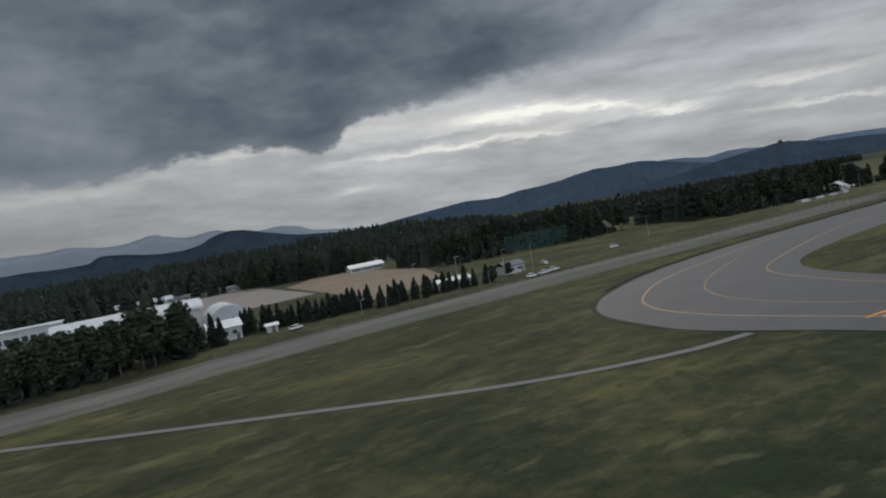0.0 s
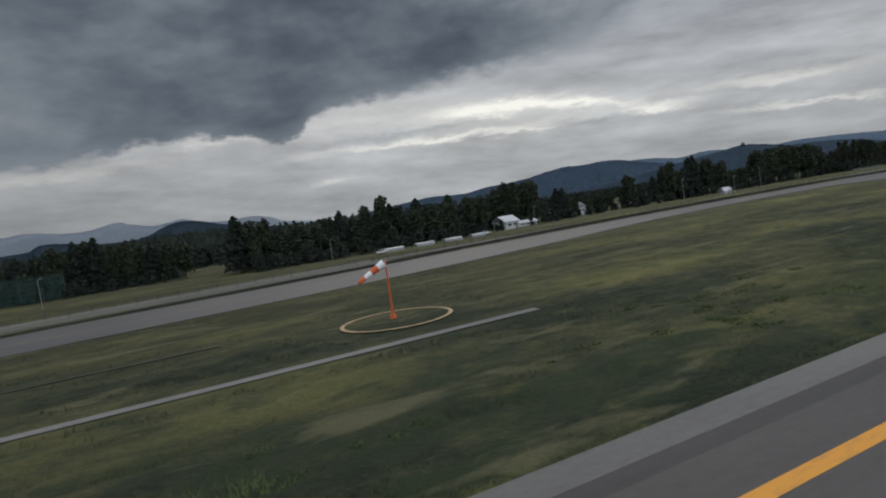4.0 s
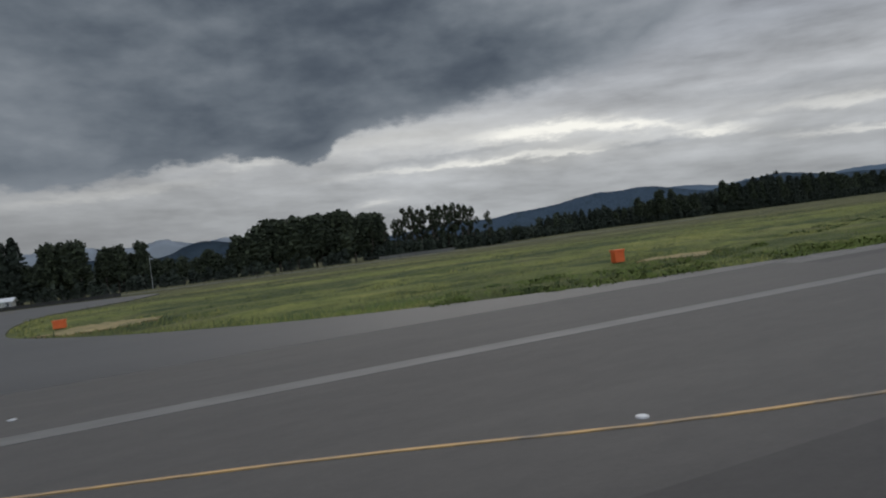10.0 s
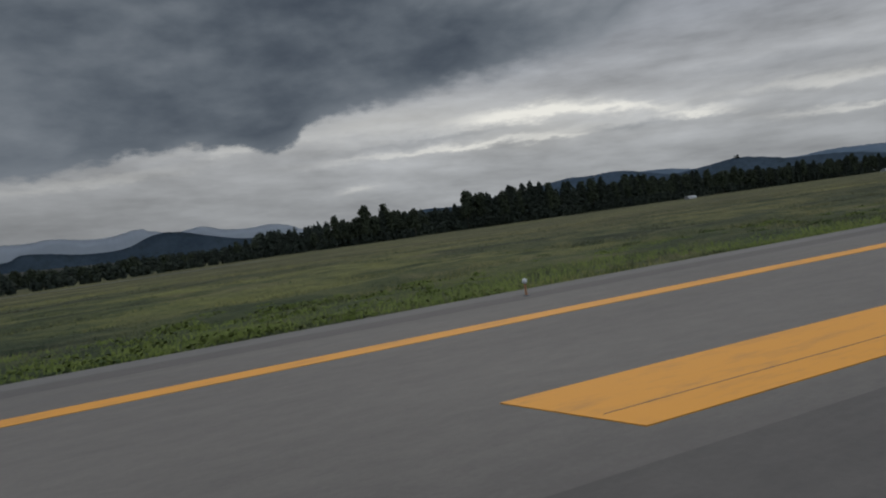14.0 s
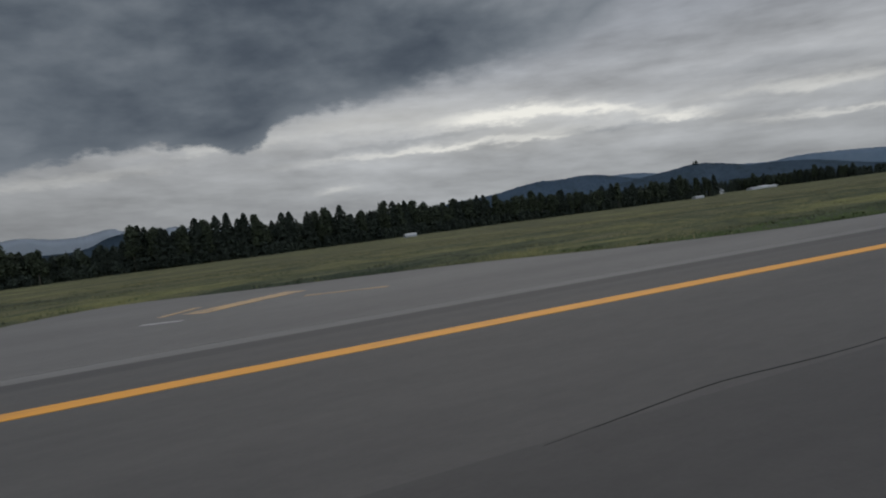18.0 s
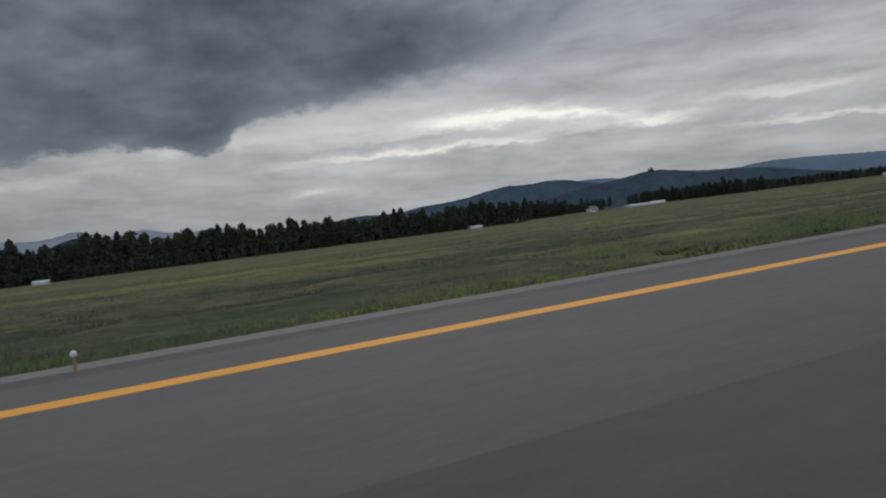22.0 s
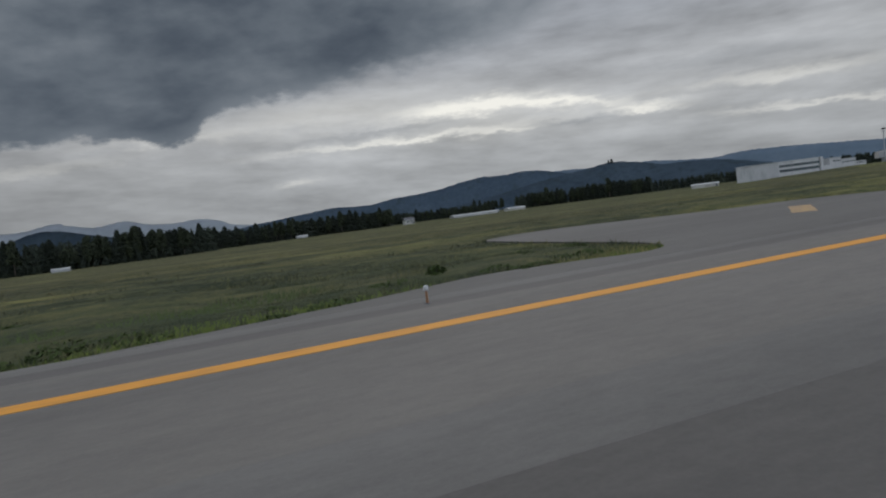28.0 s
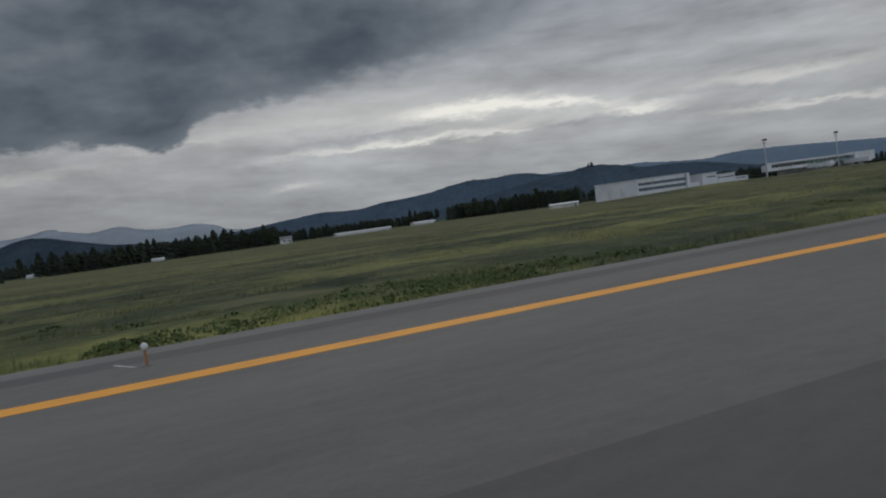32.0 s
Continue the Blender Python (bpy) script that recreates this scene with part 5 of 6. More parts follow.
def edge_lamp(x, y):
    ob = tagged(empty("edge_light", x, y), "small runway edge light on a thin post", "runway light", "edge lights along the runway")
    part("post", rod(bmesh.new(), (0, 0, -0.05), (0, 0, 0.46), 0.055, 0.042), ORANGE_DULL, ob, "orange painted post")
    bm = bmesh.new()
    rod(bm, (0, 0, 0.46), (0, 0, 0.52), 0.045, 0.10, 12)
    rod(bm, (0, 0, 0.52), (0, 0, 0.62), 0.10, 0.09, 12)
    rod(bm, (0, 0, 0.62), (0, 0, 0.67), 0.09, 0.03, 12)
    part("lamp_head", bm, ROOF_WHITE, ob, "white lamp head")
    part("base_plate", rod(bmesh.new(), (0, 0, -0.02), (0, 0, 0.025), 0.16, 0.14, 12), ROOF_DARK, ob)
    return ob


lamp = edge_lamp(542, 20.0)
for x in (662.0, 678.3, 736.5, 794.4, 852.7, 910.5, 968.0, 1026.0, 1142.0, 1200.0, 1258.2, 1316.5, 1376.0, 1436.2, 1612.0, 1670.0):
    copy_thing(lamp, pose(x * K, 20.5 * K, 0))
copy_thing(lamp, pose(1553.6 * K, 18.8 * K, 0))


def flush_lamp(x, y):
    ob = tagged(empty("flush_light", x, y), "flat pale light set flush in the asphalt", "runway light", "flush lights in the asphalt")
    part("rim", rod(bmesh.new(), (0, 0, -0.02), (0, 0, 0.02), 0.12, 0.10, 14), STEEL, ob)
    part("lens", rod(bmesh.new(), (0, 0, 0.012), (0, 0, 0.028), 0.075, 0.06, 12), ROOF_WHITE, ob, "white lens")
    return ob


flush = flush_lamp(564, 17.2)
for x, y in ((621, 17.6), (632, 7.6), (607, 22.9), (613, 18.6), (1082, 19.4), (1494, 18.9), (880, 8.5), (880, 7.0), (880, 5.5), (578, 21), (110, 47), (122, 33)):
    copy_thing(flush, pose(x * K, y * K, 0))


def papi_unit(x, y):
    ob = tagged(empty("approach_light_unit", x, y, 0, 8), "orange box-shaped approach light unit on short legs", "runway light", "approach light units beside the pad")
    bm = box(bmesh.new(), -0.75, 0.75, -0.42, 0.42, 0.32, 0.95, 0.05)
    part("housing", bm, ORANGE, ob)
    part("hood", box(bmesh.new(), -0.92, -0.72, -0.46, 0.46, 0.55, 1.0, 0.03), ORANGE, ob)
    for dx in (-0.55, 0.55):
        for dy in (-0.3, 0.3):
            part("leg", rod(bmesh.new(), (dx, dy, -0.05), (dx, dy, 0.34), 0.045), STEEL, ob)
    part("conduit", rod(bmesh.new(), (0.75, 0, 0.05), (1.9, 0.1, 0.04), 0.04), TYRE, ob, "black cable")
    return ob


papi = papi_unit(531.5, 29.4)
papi.scale = (0.75, 0.75, 0.75)
for x, y in ((528.5, 35.6), (526.0, 43.2), (523.6, 50.8)):
    copy_thing(papi, pose(x * K, y * K, 0, 0, 0, 8))


def marker_box(x, y, w, h, turn, label):
    ob = tagged(empty("marker_box", x, y, 0, turn), label, "marker", "orange marker boxes in the grass")
    part("body", box(bmesh.new(), -w / 2, w / 2, -w / 3, w / 3, 0.0, h * 0.86, 0.04), ORANGE, ob)
    part("lid", box(bmesh.new(), -w / 2 - 0.04, w / 2 + 0.04, -w / 3 - 0.04, w / 3 + 0.04, h * 0.86, h, 0.02), ORANGE, ob)
    return ob


marker_box(175.0, 34.3, 1.35, 1.1, 10, "orange marker box in the grass")
marker_box(654, 37.8, 0.85, 0.95, 0, "orange marker box in the bright grass")
marker_box(613, 57.5, 0.9, 0.7, 0, "low orange marker box near the exit")


def windsock(x, y):
    ob = tagged(empty("windsock", x, y), "orange and white windsock drooping from an orange mast", "windsock")
    part("mast", rod(bmesh.new(), (0, 0, -0.2), (0, 0, 7.0), 0.14, 0.08, 10), ORANGE, ob)
    part("footing", rod(bmesh.new(), (0, 0, -0.1), (0, 0, 0.5), 0.45, 0.3, 10), ORANGE, ob)
    for i in range(4):
        a = Vector((-0.2 - 0.85 * i, 0.1, 6.7 - 0.45 * i))
        b = Vector((-0.2 - 0.85 * (i + 1), 0.1, 6.7 - 0.45 * (i + 1)))
        part("sock_band", rod(bmesh.new(), a, b, 0.5 - 0.07 * i, 0.43 - 0.07 * i, 12), SIGN_WHITE if i in (0, 2) else ORANGE, ob, "white cloth band" if i in (0, 2) else "orange cloth band")
    return ob


windsock(289, 69)
slab("windsock_bed", [(289 + 6.8 * math.cos(a * math.pi / 16), 68 + 6.8 * math.sin(a * math.pi / 16)) for a in range(32)], 0.01, GRASS, "round grassy bed under the windsock", "ground", thick=0.1)
stripe("windsock_ring", [(289 + 6.5 * math.cos(a * math.pi / 16), 68 + 6.5 * math.sin(a * math.pi / 16)) for a in range(33)], 0.5, 0.03, YELLOW_THIN, "faded yellow ring round the windsock", "ground marking", 1)



# ------------------------------------------------------------ buildings
def gable(bm, x0, x1, y0, y1, z0, z1, over=0.6, thick=0.25):
    """A pitched roof with its ridge along x."""
    ym = (y0 + y1) / 2
    prof = [(y0 - over, z0), (ym, z1), (y1 + over, z0), (y1 + over, z0 - thick), (ym, z1 - thick * 1.2), (y0 - over, z0 - thick)]
    a = [bm.verts.new((x0 - over, y, z)) for y, z in prof]
    b = [bm.verts.new((x1 + over, y, z)) for y, z in prof]
    n = len(prof)
    for i in range(n):
        bm.faces.new((a[i], a[(i + 1) % n], b[(i + 1) % n], b[i]))
    for q in (a, b):
        bm.faces.new((q[0], q[1], q[4], q[5]))
        bm.faces.new((q[1], q[2], q[3], q[4]))
    bmesh.ops.recalc_face_normals(bm, faces=bm.faces)
    return bm


def vault(bm, x0, x1, y0, y1, z0, rise, along="x", n=12):
    """A barrel roof with closed ends."""
    ends = []
    for e in (0, 1):
        ring = []
        for i in range(n + 1):
            a = math.pi * i / n
            u, w = -math.cos(a), math.sin(a)
            if along == "x":
                p = (x1 if e else x0, (y0 + y1) / 2 + (y1 - y0) / 2 * u, z0 + rise * w)
            else:
                p = ((x0 + x1) / 2 + (x1 - x0) / 2 * u, y1 if e else y0, z0 + rise * w)
            ring.append(bm.verts.new(p))
        ends.append(ring)
        bm.faces.new(ring)
    for i in range(n):
        bm.faces.new((ends[0][i], ends[0][i + 1], ends[1][i + 1], ends[1][i]))
    bm.faces.new((ends[0][0], ends[1][0], ends[1][n], ends[0][n]))
    bmesh.ops.recalc_face_normals(bm, faces=bm.faces)
    return bm


def window_row(parent, x0, x1, y, z0, z1, count, gap=0.4, frame=WHITE):
    w = (x1 - x0) / count
    for i in range(count):
        a, b = x0 + i * w + gap / 2, x0 + (i + 1) * w - gap / 2
        win = part("window", box(bmesh.new(), a, b, y - 0.10, y + 0.05, z0, z1, 0.02), frame, parent)
        part("pane", box(bmesh.new(), a + 0.12, b - 0.12, y - 0.14, y - 0.06, z0 + 0.12, z1 - 0.12), GLASS, win, "dark glass pane")


def house(x, y, w, d, h, ridge_h, turn, roof_mat, wall_mat, label, name="house", windows=3):
    ob = tagged(empty(name, x, y, 0, turn), label, name.replace("_", " "))
    part("wall", box(bmesh.new(), -w / 2, w / 2, -d / 2, d / 2, -0.3, h), wall_mat, ob)
    part("roof", gable(bmesh.new(), -w / 2, w / 2, -d / 2, d / 2, h, ridge_h), roof_mat, ob)
    if windows:
        window_row(ob, -w / 2 + 0.8, w / 2 - 0.8, -d / 2 - 0.02, h * 0.35, h * 0.75, windows, 1.0)
    part("door", box(bmesh.new(), w / 2 - 1.9, w / 2 - 0.8, -d / 2 - 0.08, -d / 2 + 0.05, -0.2, 2.1, 0.02), ROOF_DARK, ob)
    return ob


def greenhouse(x, y, w, d, h, turn, label="pale tunnel greenhouse at the field's edge"):
    w, d, h = w * 0.72, d * 0.8, h * 0.66
    ob = tagged(empty("greenhouse", x, y, 0, turn), label, "greenhouse", "greenhouses round the airfield")
    part("cover", vault(bmesh.new(), -w / 2, w / 2, -d / 2, d / 2, 0.7, h - 0.7), FILM, ob)
    part("plinth", box(bmesh.new(), -w / 2, w / 2, -d / 2, d / 2, -0.2, 0.72), FILM, ob)
    for i in range(5):
        u = -w / 2 + w * i / 4
        part("hoop", vault(bmesh.new(), u - 0.08, u + 0.08, -d / 2 - 0.05, d / 2 + 0.05, 0.7, h - 0.64), STEEL, ob)
    return ob


# school
gym = tagged(empty("school_hall", -12, 262, 0, 3), "long white school hall with a curved pale roof", "school building")
part("wall", box(bmesh.new(), -24, 26, -9, 12, -0.3, 8.6), WALL_GREY, gym)
part("roof", vault(bmesh.new(), -25, 27, -10, 13, 8.6, 3.6), ROOF_WHITE, gym)
window_row(gym, -20, 22, -9.05, 4.6, 7.2, 10)
wing = tagged(empty("school_block", -42, 268, 0, 3), "white flat-roofed school block behind trees", "school building")
part("wall", box(bmesh.new(), -20, 8, -6, 8, -0.3, 13.0), WALL_GREY, wing)
part("roof", box(bmesh.new(), -20.6, 8.6, -6.6, 8.6, 13.0, 13.5, 0.1), ROOF_WHITE, wing)
window_row(wing, -18, 6, -6.05, 8.6, 11.0, 9)
window_row(wing, -18, 6, -6.05, 4.6, 7.0, 9)
annex = tagged(empty("school_annex", -62, 250, 0, 3), "low white building with a pale sheet roof", "school building")
part("wall", box(bmesh.new(), -9, 9, -6, 6, -0.3, 6.4), WALL_GREY, annex)
part("roof", gable(bmesh.new(), -9, 9, -6, 6, 6.4, 8.2), ROOF_WHITE, annex)
window_row(annex, -8, 8, -6.05, 2.4, 4.8, 6)
dome_hall = tagged(empty("barrel_roof_hall", 22, 236, 0, 2), "white barrel-roofed sports hall", "hall")
part("roof", vault(bmesh.new(), -7.5, 7.5, -6, 18, 2.2, 7.0, "y"), ROOF_WHITE, dome_hall)
part("wall", box(bmesh.new(), -7.4, 7.4, -5.9, 17.9, -0.3, 2.3), WALL_GREY, dome_hall)
part("door", box(bmesh.new(), -1.6, 1.6, -6.08, -5.9, -0.2, 2.6, 0.03), ROOF_DARK, dome_hall)
house(17, 205, 10, 8, 4.2, 6.4, 4, ROOF_WHITE, WALL_GREY, "small grey house with a pale sheet roof", "house")
house(31, 198, 3.4, 2.6, 2.2, 2.9, 0, ROOF_WHITE, WALL_GREY, "small white garden shed by the road", "shed", 1)
house(-10, 512, 42, 9, 3.6, 6.2, 0, ROOF_WHITE, WALL_GREY, "long low pale building behind the sports ground", "shed", 9)
house(36, 508, 48, 8, 3.0, 4.6, -2, ROOF_DARK, WALL_GREY, "long low grey building behind the sports ground", "shed", 10)
house(139, 420, 26, 9, 3.6, 6.0, 0, ROOF_WHITE, WALL_GREY, "pale shed beside the bare ground", "shed", 3)
house(101, 205, 14, 6, 2.8, 4.0, 0, ROOF_WHITE, WALL_GREY, "low shed with a pale roof by the road", "shed", 3)
house(130, 208, 10, 7, 3.2, 5.0, 8, ROOF_DARK, WALL_GREY, "small house with a dark roof by the road", "house", 2)
house(462, 528, 16, 9, 4.5, 7.0, 0, ROOF_WHITE, WALL_GREY, "pale house between two woods", "house", 3)
for i, (x, w) in enumerate(((352, 12), (366, 11), (379, 11), (391, 9))):
    greenhouse(x, 226 - i * 0.4, w, 5, 2.0, 0)
house(418.5, 244, 9, 8, 3.6, 6.4, 14, ROOF_WHITE, WALL_GREY, "white barn with a pale pitched roof under tall trees", "barn", 2)
house(430, 245, 11, 5, 1.9, 3.0, 0, ROOF_WHITE, WALL_GREY, "low pale shed beside the barn", "shed", 3)
house(481, 268, 9, 7, 4.5, 7.2, 20, ROOF_DARK, WALL_GREY, "pale house with a dark roof among trees", "house", 2)
house(558, 232, 5, 4, 2.0, 3.2, 0, ROOF_WHITE, WALL_GREY, "pale hut by the perimeter road", "hut", 2)
house(545, 222, 4.5, 4, 1.6, 2.4, 0, ROOF_WHITE, WALL_GREY, "low pale hut before the trees", "hut", 2)
low = tagged(empty("low_wall", 700, 232, 0, -2), "long low pale concrete wall by the woods", "wall")
part("wall_body", box(bmesh.new(), -16, 16, -0.3, 0.3, -0.3, 1.0, 0.05), CONCRETE, low)
part("coping", box(bmesh.new(), -16.1, 16.1, -0.4, 0.4, 1.0, 1.15, 0.03), CONCRETE, low)
greenhouse(876, 379, 11, 6, 3.4, 0)
greenhouse(1135, 315, 9, 5, 3.0, 0)
greenhouse(1361, 337, 11, 5, 2.8, 0)
greenhouse(1508, 556, 14, 8, 4.0, 0)
greenhouse(1414, 566, 9, 7, 4.6, 0)
house(1688, 566, 58, 8, 2.1, 3.0, 12, ROOF_WHITE, CLADDING, "long white low shed far across the field", "shed", 0)
house(1615, 566, 10, 8, 4.0, 6.5, 0, ROOF_DARK, WALL_GREY, "pale house beside the long shed", "house", 2)
house(1775, 640, 30, 8, 2.4, 3.8, 20, ROOF_WHITE, WALL_GREY, "low white shed beyond the grass", "shed", 0)
house(1770, 338, 18, 5, 2.2, 3.0, -40, ROOF_WHITE, WALL_GREY, "low white shed before the hangar", "shed", 0)

# hangar, offices, terminal
hangar = tagged(empty("hangar", 1800, 301, 0, -12), "large white hangar with two bands of dark windows", "hangar")


def block(corners, z0, z1):
    """An upright body on a plan of any corners."""
    bm = bmesh.new()
    low_v = [bm.verts.new((x, y, z0)) for x, y in corners]
    top_v = [bm.verts.new((x, y, z1)) for x, y in corners]
    bm.faces.new(low_v), bm.faces.new(top_v)
    n = len(corners)
    for i in range(n):
        bm.faces.new((low_v[i], low_v[(i + 1) % n], top_v[(i + 1) % n], top_v[i]))
    bmesh.ops.recalc_face_normals(bm, faces=bm.faces)
    return bm


part("wall", block([(0, 0), (34, 0), (38, 50), (5, 50), (-20.8, 16)], -0.3, 10.7), CLADDING, hangar)
part("roof", block([(-0.2, -0.4), (34.4, -0.4), (38.4, 50.3), (4.8, 50.3), (-21.2, 15.8)], 10.7, 11.1), ROOF_WHITE, hangar)
for z0, z1 in ((3.3, 5.4), (6.7, 8.7)):
    for i in range(15):
        a = 0.6 + i * 2.1
        win = part("window", box(bmesh.new(), a, a + 2.05, -0.08, 0.1, z0, z1, 0.03), STEEL, hangar)
        part("pane", box(bmesh.new(), a + 0.06, a + 1.99, -0.13, -0.05, z0 + 0.1, z1 - 0.1), GLASS, win, "dark glass pane")
part("column", box(bmesh.new(), 32.3, 34.3, -1.2, 0.0, -0.3, 11.0, 0.05), CLADDING, hangar)
part("annex", box(bmesh.new(), 34.3, 42, 2, 12, -0.3, 4.6, 0.08), CLADDING, hangar)
part("pipe", rod(bmesh.new(), (10, -0.5, -0.2), (10, -0.5, 10.4), 0.14, 0.14, 8), STEEL, hangar)
offices = tagged(empty("office_block", 1872, 300, 0, -4), "white stepped office building beside the hangar", "office building")
part("wall", box(bmesh.new(), -20, -9, 0, 14, -0.3, 9.2), CLADDING, offices)
part("wall", box(bmesh.new(), -9, 6, 0.6, 14, -0.3, 7.6), CLADDING, offices)
part("wall", box(bmesh.new(), 6, 17, 1.2, 14, -0.3, 5.0), CLADDING, offices)
part("roof", box(bmesh.new(), -20.4, -8.6, -0.4, 14.4, 9.2, 9.6, 0.08), ROOF_WHITE, offices)
part("roof", box(bmesh.new(), -8.5, 6.4, 0.2, 14.4, 7.6, 7.9, 0.08), ROOF_WHITE, offices)
window_row(offices, -17, -10, -0.05, 6.2, 7.6, 3)
window_row(offices, -8, 5, 0.55, 4.9, 6.2, 5)
window_row(offices, 7, 16, 1.15, 3.0, 4.4, 4)
terminal = tagged(empty("terminal_building", 1948, 292, 0, -1), "long white terminal with green-tinted glass front", "terminal")
part("wall", block([(-50, 3), (50, 3), (50, 40), (0, 40)], 5.2, 9.3), WALL_GREY, terminal)
part("ground_floor", block([(-26, 13), (48, 13), (48, 39), (8, 39)], -0.3, 5.2), WALL_GREY, terminal)
part("roof", block([(-51, -1.5), (50, -1.5), (50, 41), (2, 41)], 9.3, 10.5), CLADDING, terminal)
GREEN_GLASS = surface("green_tinted_glass", (0.10, 0.17, 0.16), (0.16, 0.25, 0.23), 0.5, 0.1, 0.15, 0.0, None, None, 0.0, 0.6)
for i in range(19):
    a = -48 + i * 4.1
    shade = a < -14
    win = part("window", box(bmesh.new(), a, a + 4.0, 2.7, 3.05, 6.9 if shade else 5.4, 9.2, 0.04), CLADDING, terminal)
    part("pane", box(bmesh.new(), a + 0.2, a + 3.8, 2.62, 2.75, 7.1 if shade else 5.6, 9.0), GLASS if shade else GREEN_GLASS, win, "dark glass pane" if shade else "green tinted glass pane")
part("balcony", box(bmesh.new(), -50, -13, -1.0, 3.0, 5.0, 6.9, 0.1), CLADDING, terminal)
part("end_wall", box(bmesh.new(), -51, -47, -1.4, 3.0, 5.0, 9.3), CLADDING, terminal)
part("stair_tower", box(bmesh.new(), 29.5, 49.5, -2.5, 3.0, 4.6, 10.9, 0.1), CLADDING, terminal, "white windowless block on the front")
for i in range(9):
    part("pillar", box(bmesh.new(), -46 + i * 11.5, -45.2 + i * 11.5, 3.6, 4.4, -0.3, 5.25), CLADDING, terminal)
for x in (1937, 1974):
    bridge = tagged(empty("boarding_bridge", x, 284, 0, 10), "pale boarding bridge before the terminal", "boarding bridge", "boarding bridges")
    part("tunnel", box(bmesh.new(), -2, 2, -4, 9, 3.8, 6.4, 0.15), CLADDING, bridge)
    part("support", box(bmesh.new(), -1.4, 1.4, -1.2, 0.2, -0.2, 3.85, 0.1), STEEL, bridge)
    part("cab", box(bmesh.new(), -2.6, 2.6, -7, -3.9, 3.5, 6.7, 0.2), CLADDING, bridge)


def grass_bank():
    """Low swell of grass that hides the foot of the apron buildings."""
    xs, ys = np.linspace(1690, 2330, 65), np.linspace(228, 275, 13)
    vs = []
    for x in xs:
        for y in ys:
            end = min(1.0, max(0.0, (x - 1695) / 90)) * min(1.0, max(0.0, (2325 - x) / 90))
            swell = max(0.0, math.sin(math.pi * (y - 228) / 47)) ** 1.3
            vs.append((x, y, -0.25 + 2.35 * end * swell * (1 + 0.08 * math.sin(x * 0.07))))
    m = len(ys)
    fs = [(i * m + j, (i + 1) * m + j, (i + 1) * m + j + 1, i * m + j + 1) for i in range(len(xs) - 1) for j in range(m - 1)]
    tagged(raw("grass_bank", vs, fs, GRASS), "low grassy swell before the apron", "ground", "", "structure")


grass_bank()
slab("apron", [(1790, 276), (2300, 262), (2300, 310), (1790, 318)], 0.05, CONCRETE, "pale concrete apron before the terminal", "pavement")


def flood_mast(x, y, h):
    ob = tagged(empty("flood_mast", x, y), "tall thin floodlight mast with a lamp cluster", "light mast", "floodlight masts on the apron")
    part("pole", rod(bmesh.new(), (0, 0, -0.2), (0, 0, h - 1), 0.5, 0.24, 10), STEEL, ob)
    part("crossarm", box(bmesh.new(), -2.0, 2.0, -0.3, 0.3, h - 1.3, h - 0.9), STEEL, ob)
    part("mast_head", box(bmesh.new(), -1.1, 1.1, -0.9, 0.9, h - 3.0, h - 2.6, 0.05), STEEL, ob)
    for i in range(5):
        part("lamp", box(bmesh.new(), -1.9 + i * 0.8, -1.3 + i * 0.8, -0.75, -0.1, h - 0.95, h, 0.05), SIGN_BLACK, ob)
    return ob


flood = flood_mast(1895, 290, 26.5)
for x, y in ((1962, 290), (2035, 290)):
    copy_thing(flood, pose(x * K, y * K, 0))


# ------------------------------------------------------------ road side: net, poles, cars, dark edge bar, fence
net = tagged(empty("practice_net", 192, 296, 0, 4), "tall green practice net on steel poles", "net")
for i in range(11):
    part("pole", rod(bmesh.new(), (-40 + 8 * i, 0, -0.2), (-40 + 8 * i, 0, 11.0), 0.14, 0.1, 8), ROOF_DARK, net)
for i in range(4, 10):
    bm = bmesh.new()
    a = -40 + 8 * i
    for k in range(12):
        box(bm, a + k * 0.667 - 0.035, a + k * 0.667 + 0.035, 0.08, 0.12, 0.4, 10.6)
    for k in range(17):
        box(bm, a, a + 8, 0.125, 0.165, 0.4 + k * 0.62, 0.47 + k * 0.62)
    part("net_panel", bm, NET, net, "green mesh panel")


def lamp_post(x, y, h):
    ob = tagged(empty("street_lamp", x, y), "slim pale pole beside the perimeter road", "pole", "poles beside the perimeter road")
    part("pole", rod(bmesh.new(), (0, 0, -0.2), (0, 0, h), 0.10, 0.07, 8), STEEL, ob)
    part("arm", rod(bmesh.new(), (0, 0, h - 0.2), (0.9, -0.2, h + 0.1), 0.06, 0.05, 6), STEEL, ob)
    part("lamp_head", box(bmesh.new(), 0.7, 1.4, -0.35, -0.05, h + 0.02, h + 0.2, 0.04), STEEL, ob)
    return ob


lp = lamp_post(98, 193, 12)
for x, y, s in ((84, 200, 12), (120, 196, 11), (136, 200, 11), (108, 188, 5), (58, 186, 5), (232, 232, 10), (430, 236, 9), (505, 214, 11), (556, 224, 9), (330, 236, 8), (601, 240, 12)):
    o = copy_thing(lp, pose(x * K, y * K, 0))
    o.matrix_basis = pose(x * K, y * K, 0) @ Matrix.Diagonal((1, 1, s / 12, 1))


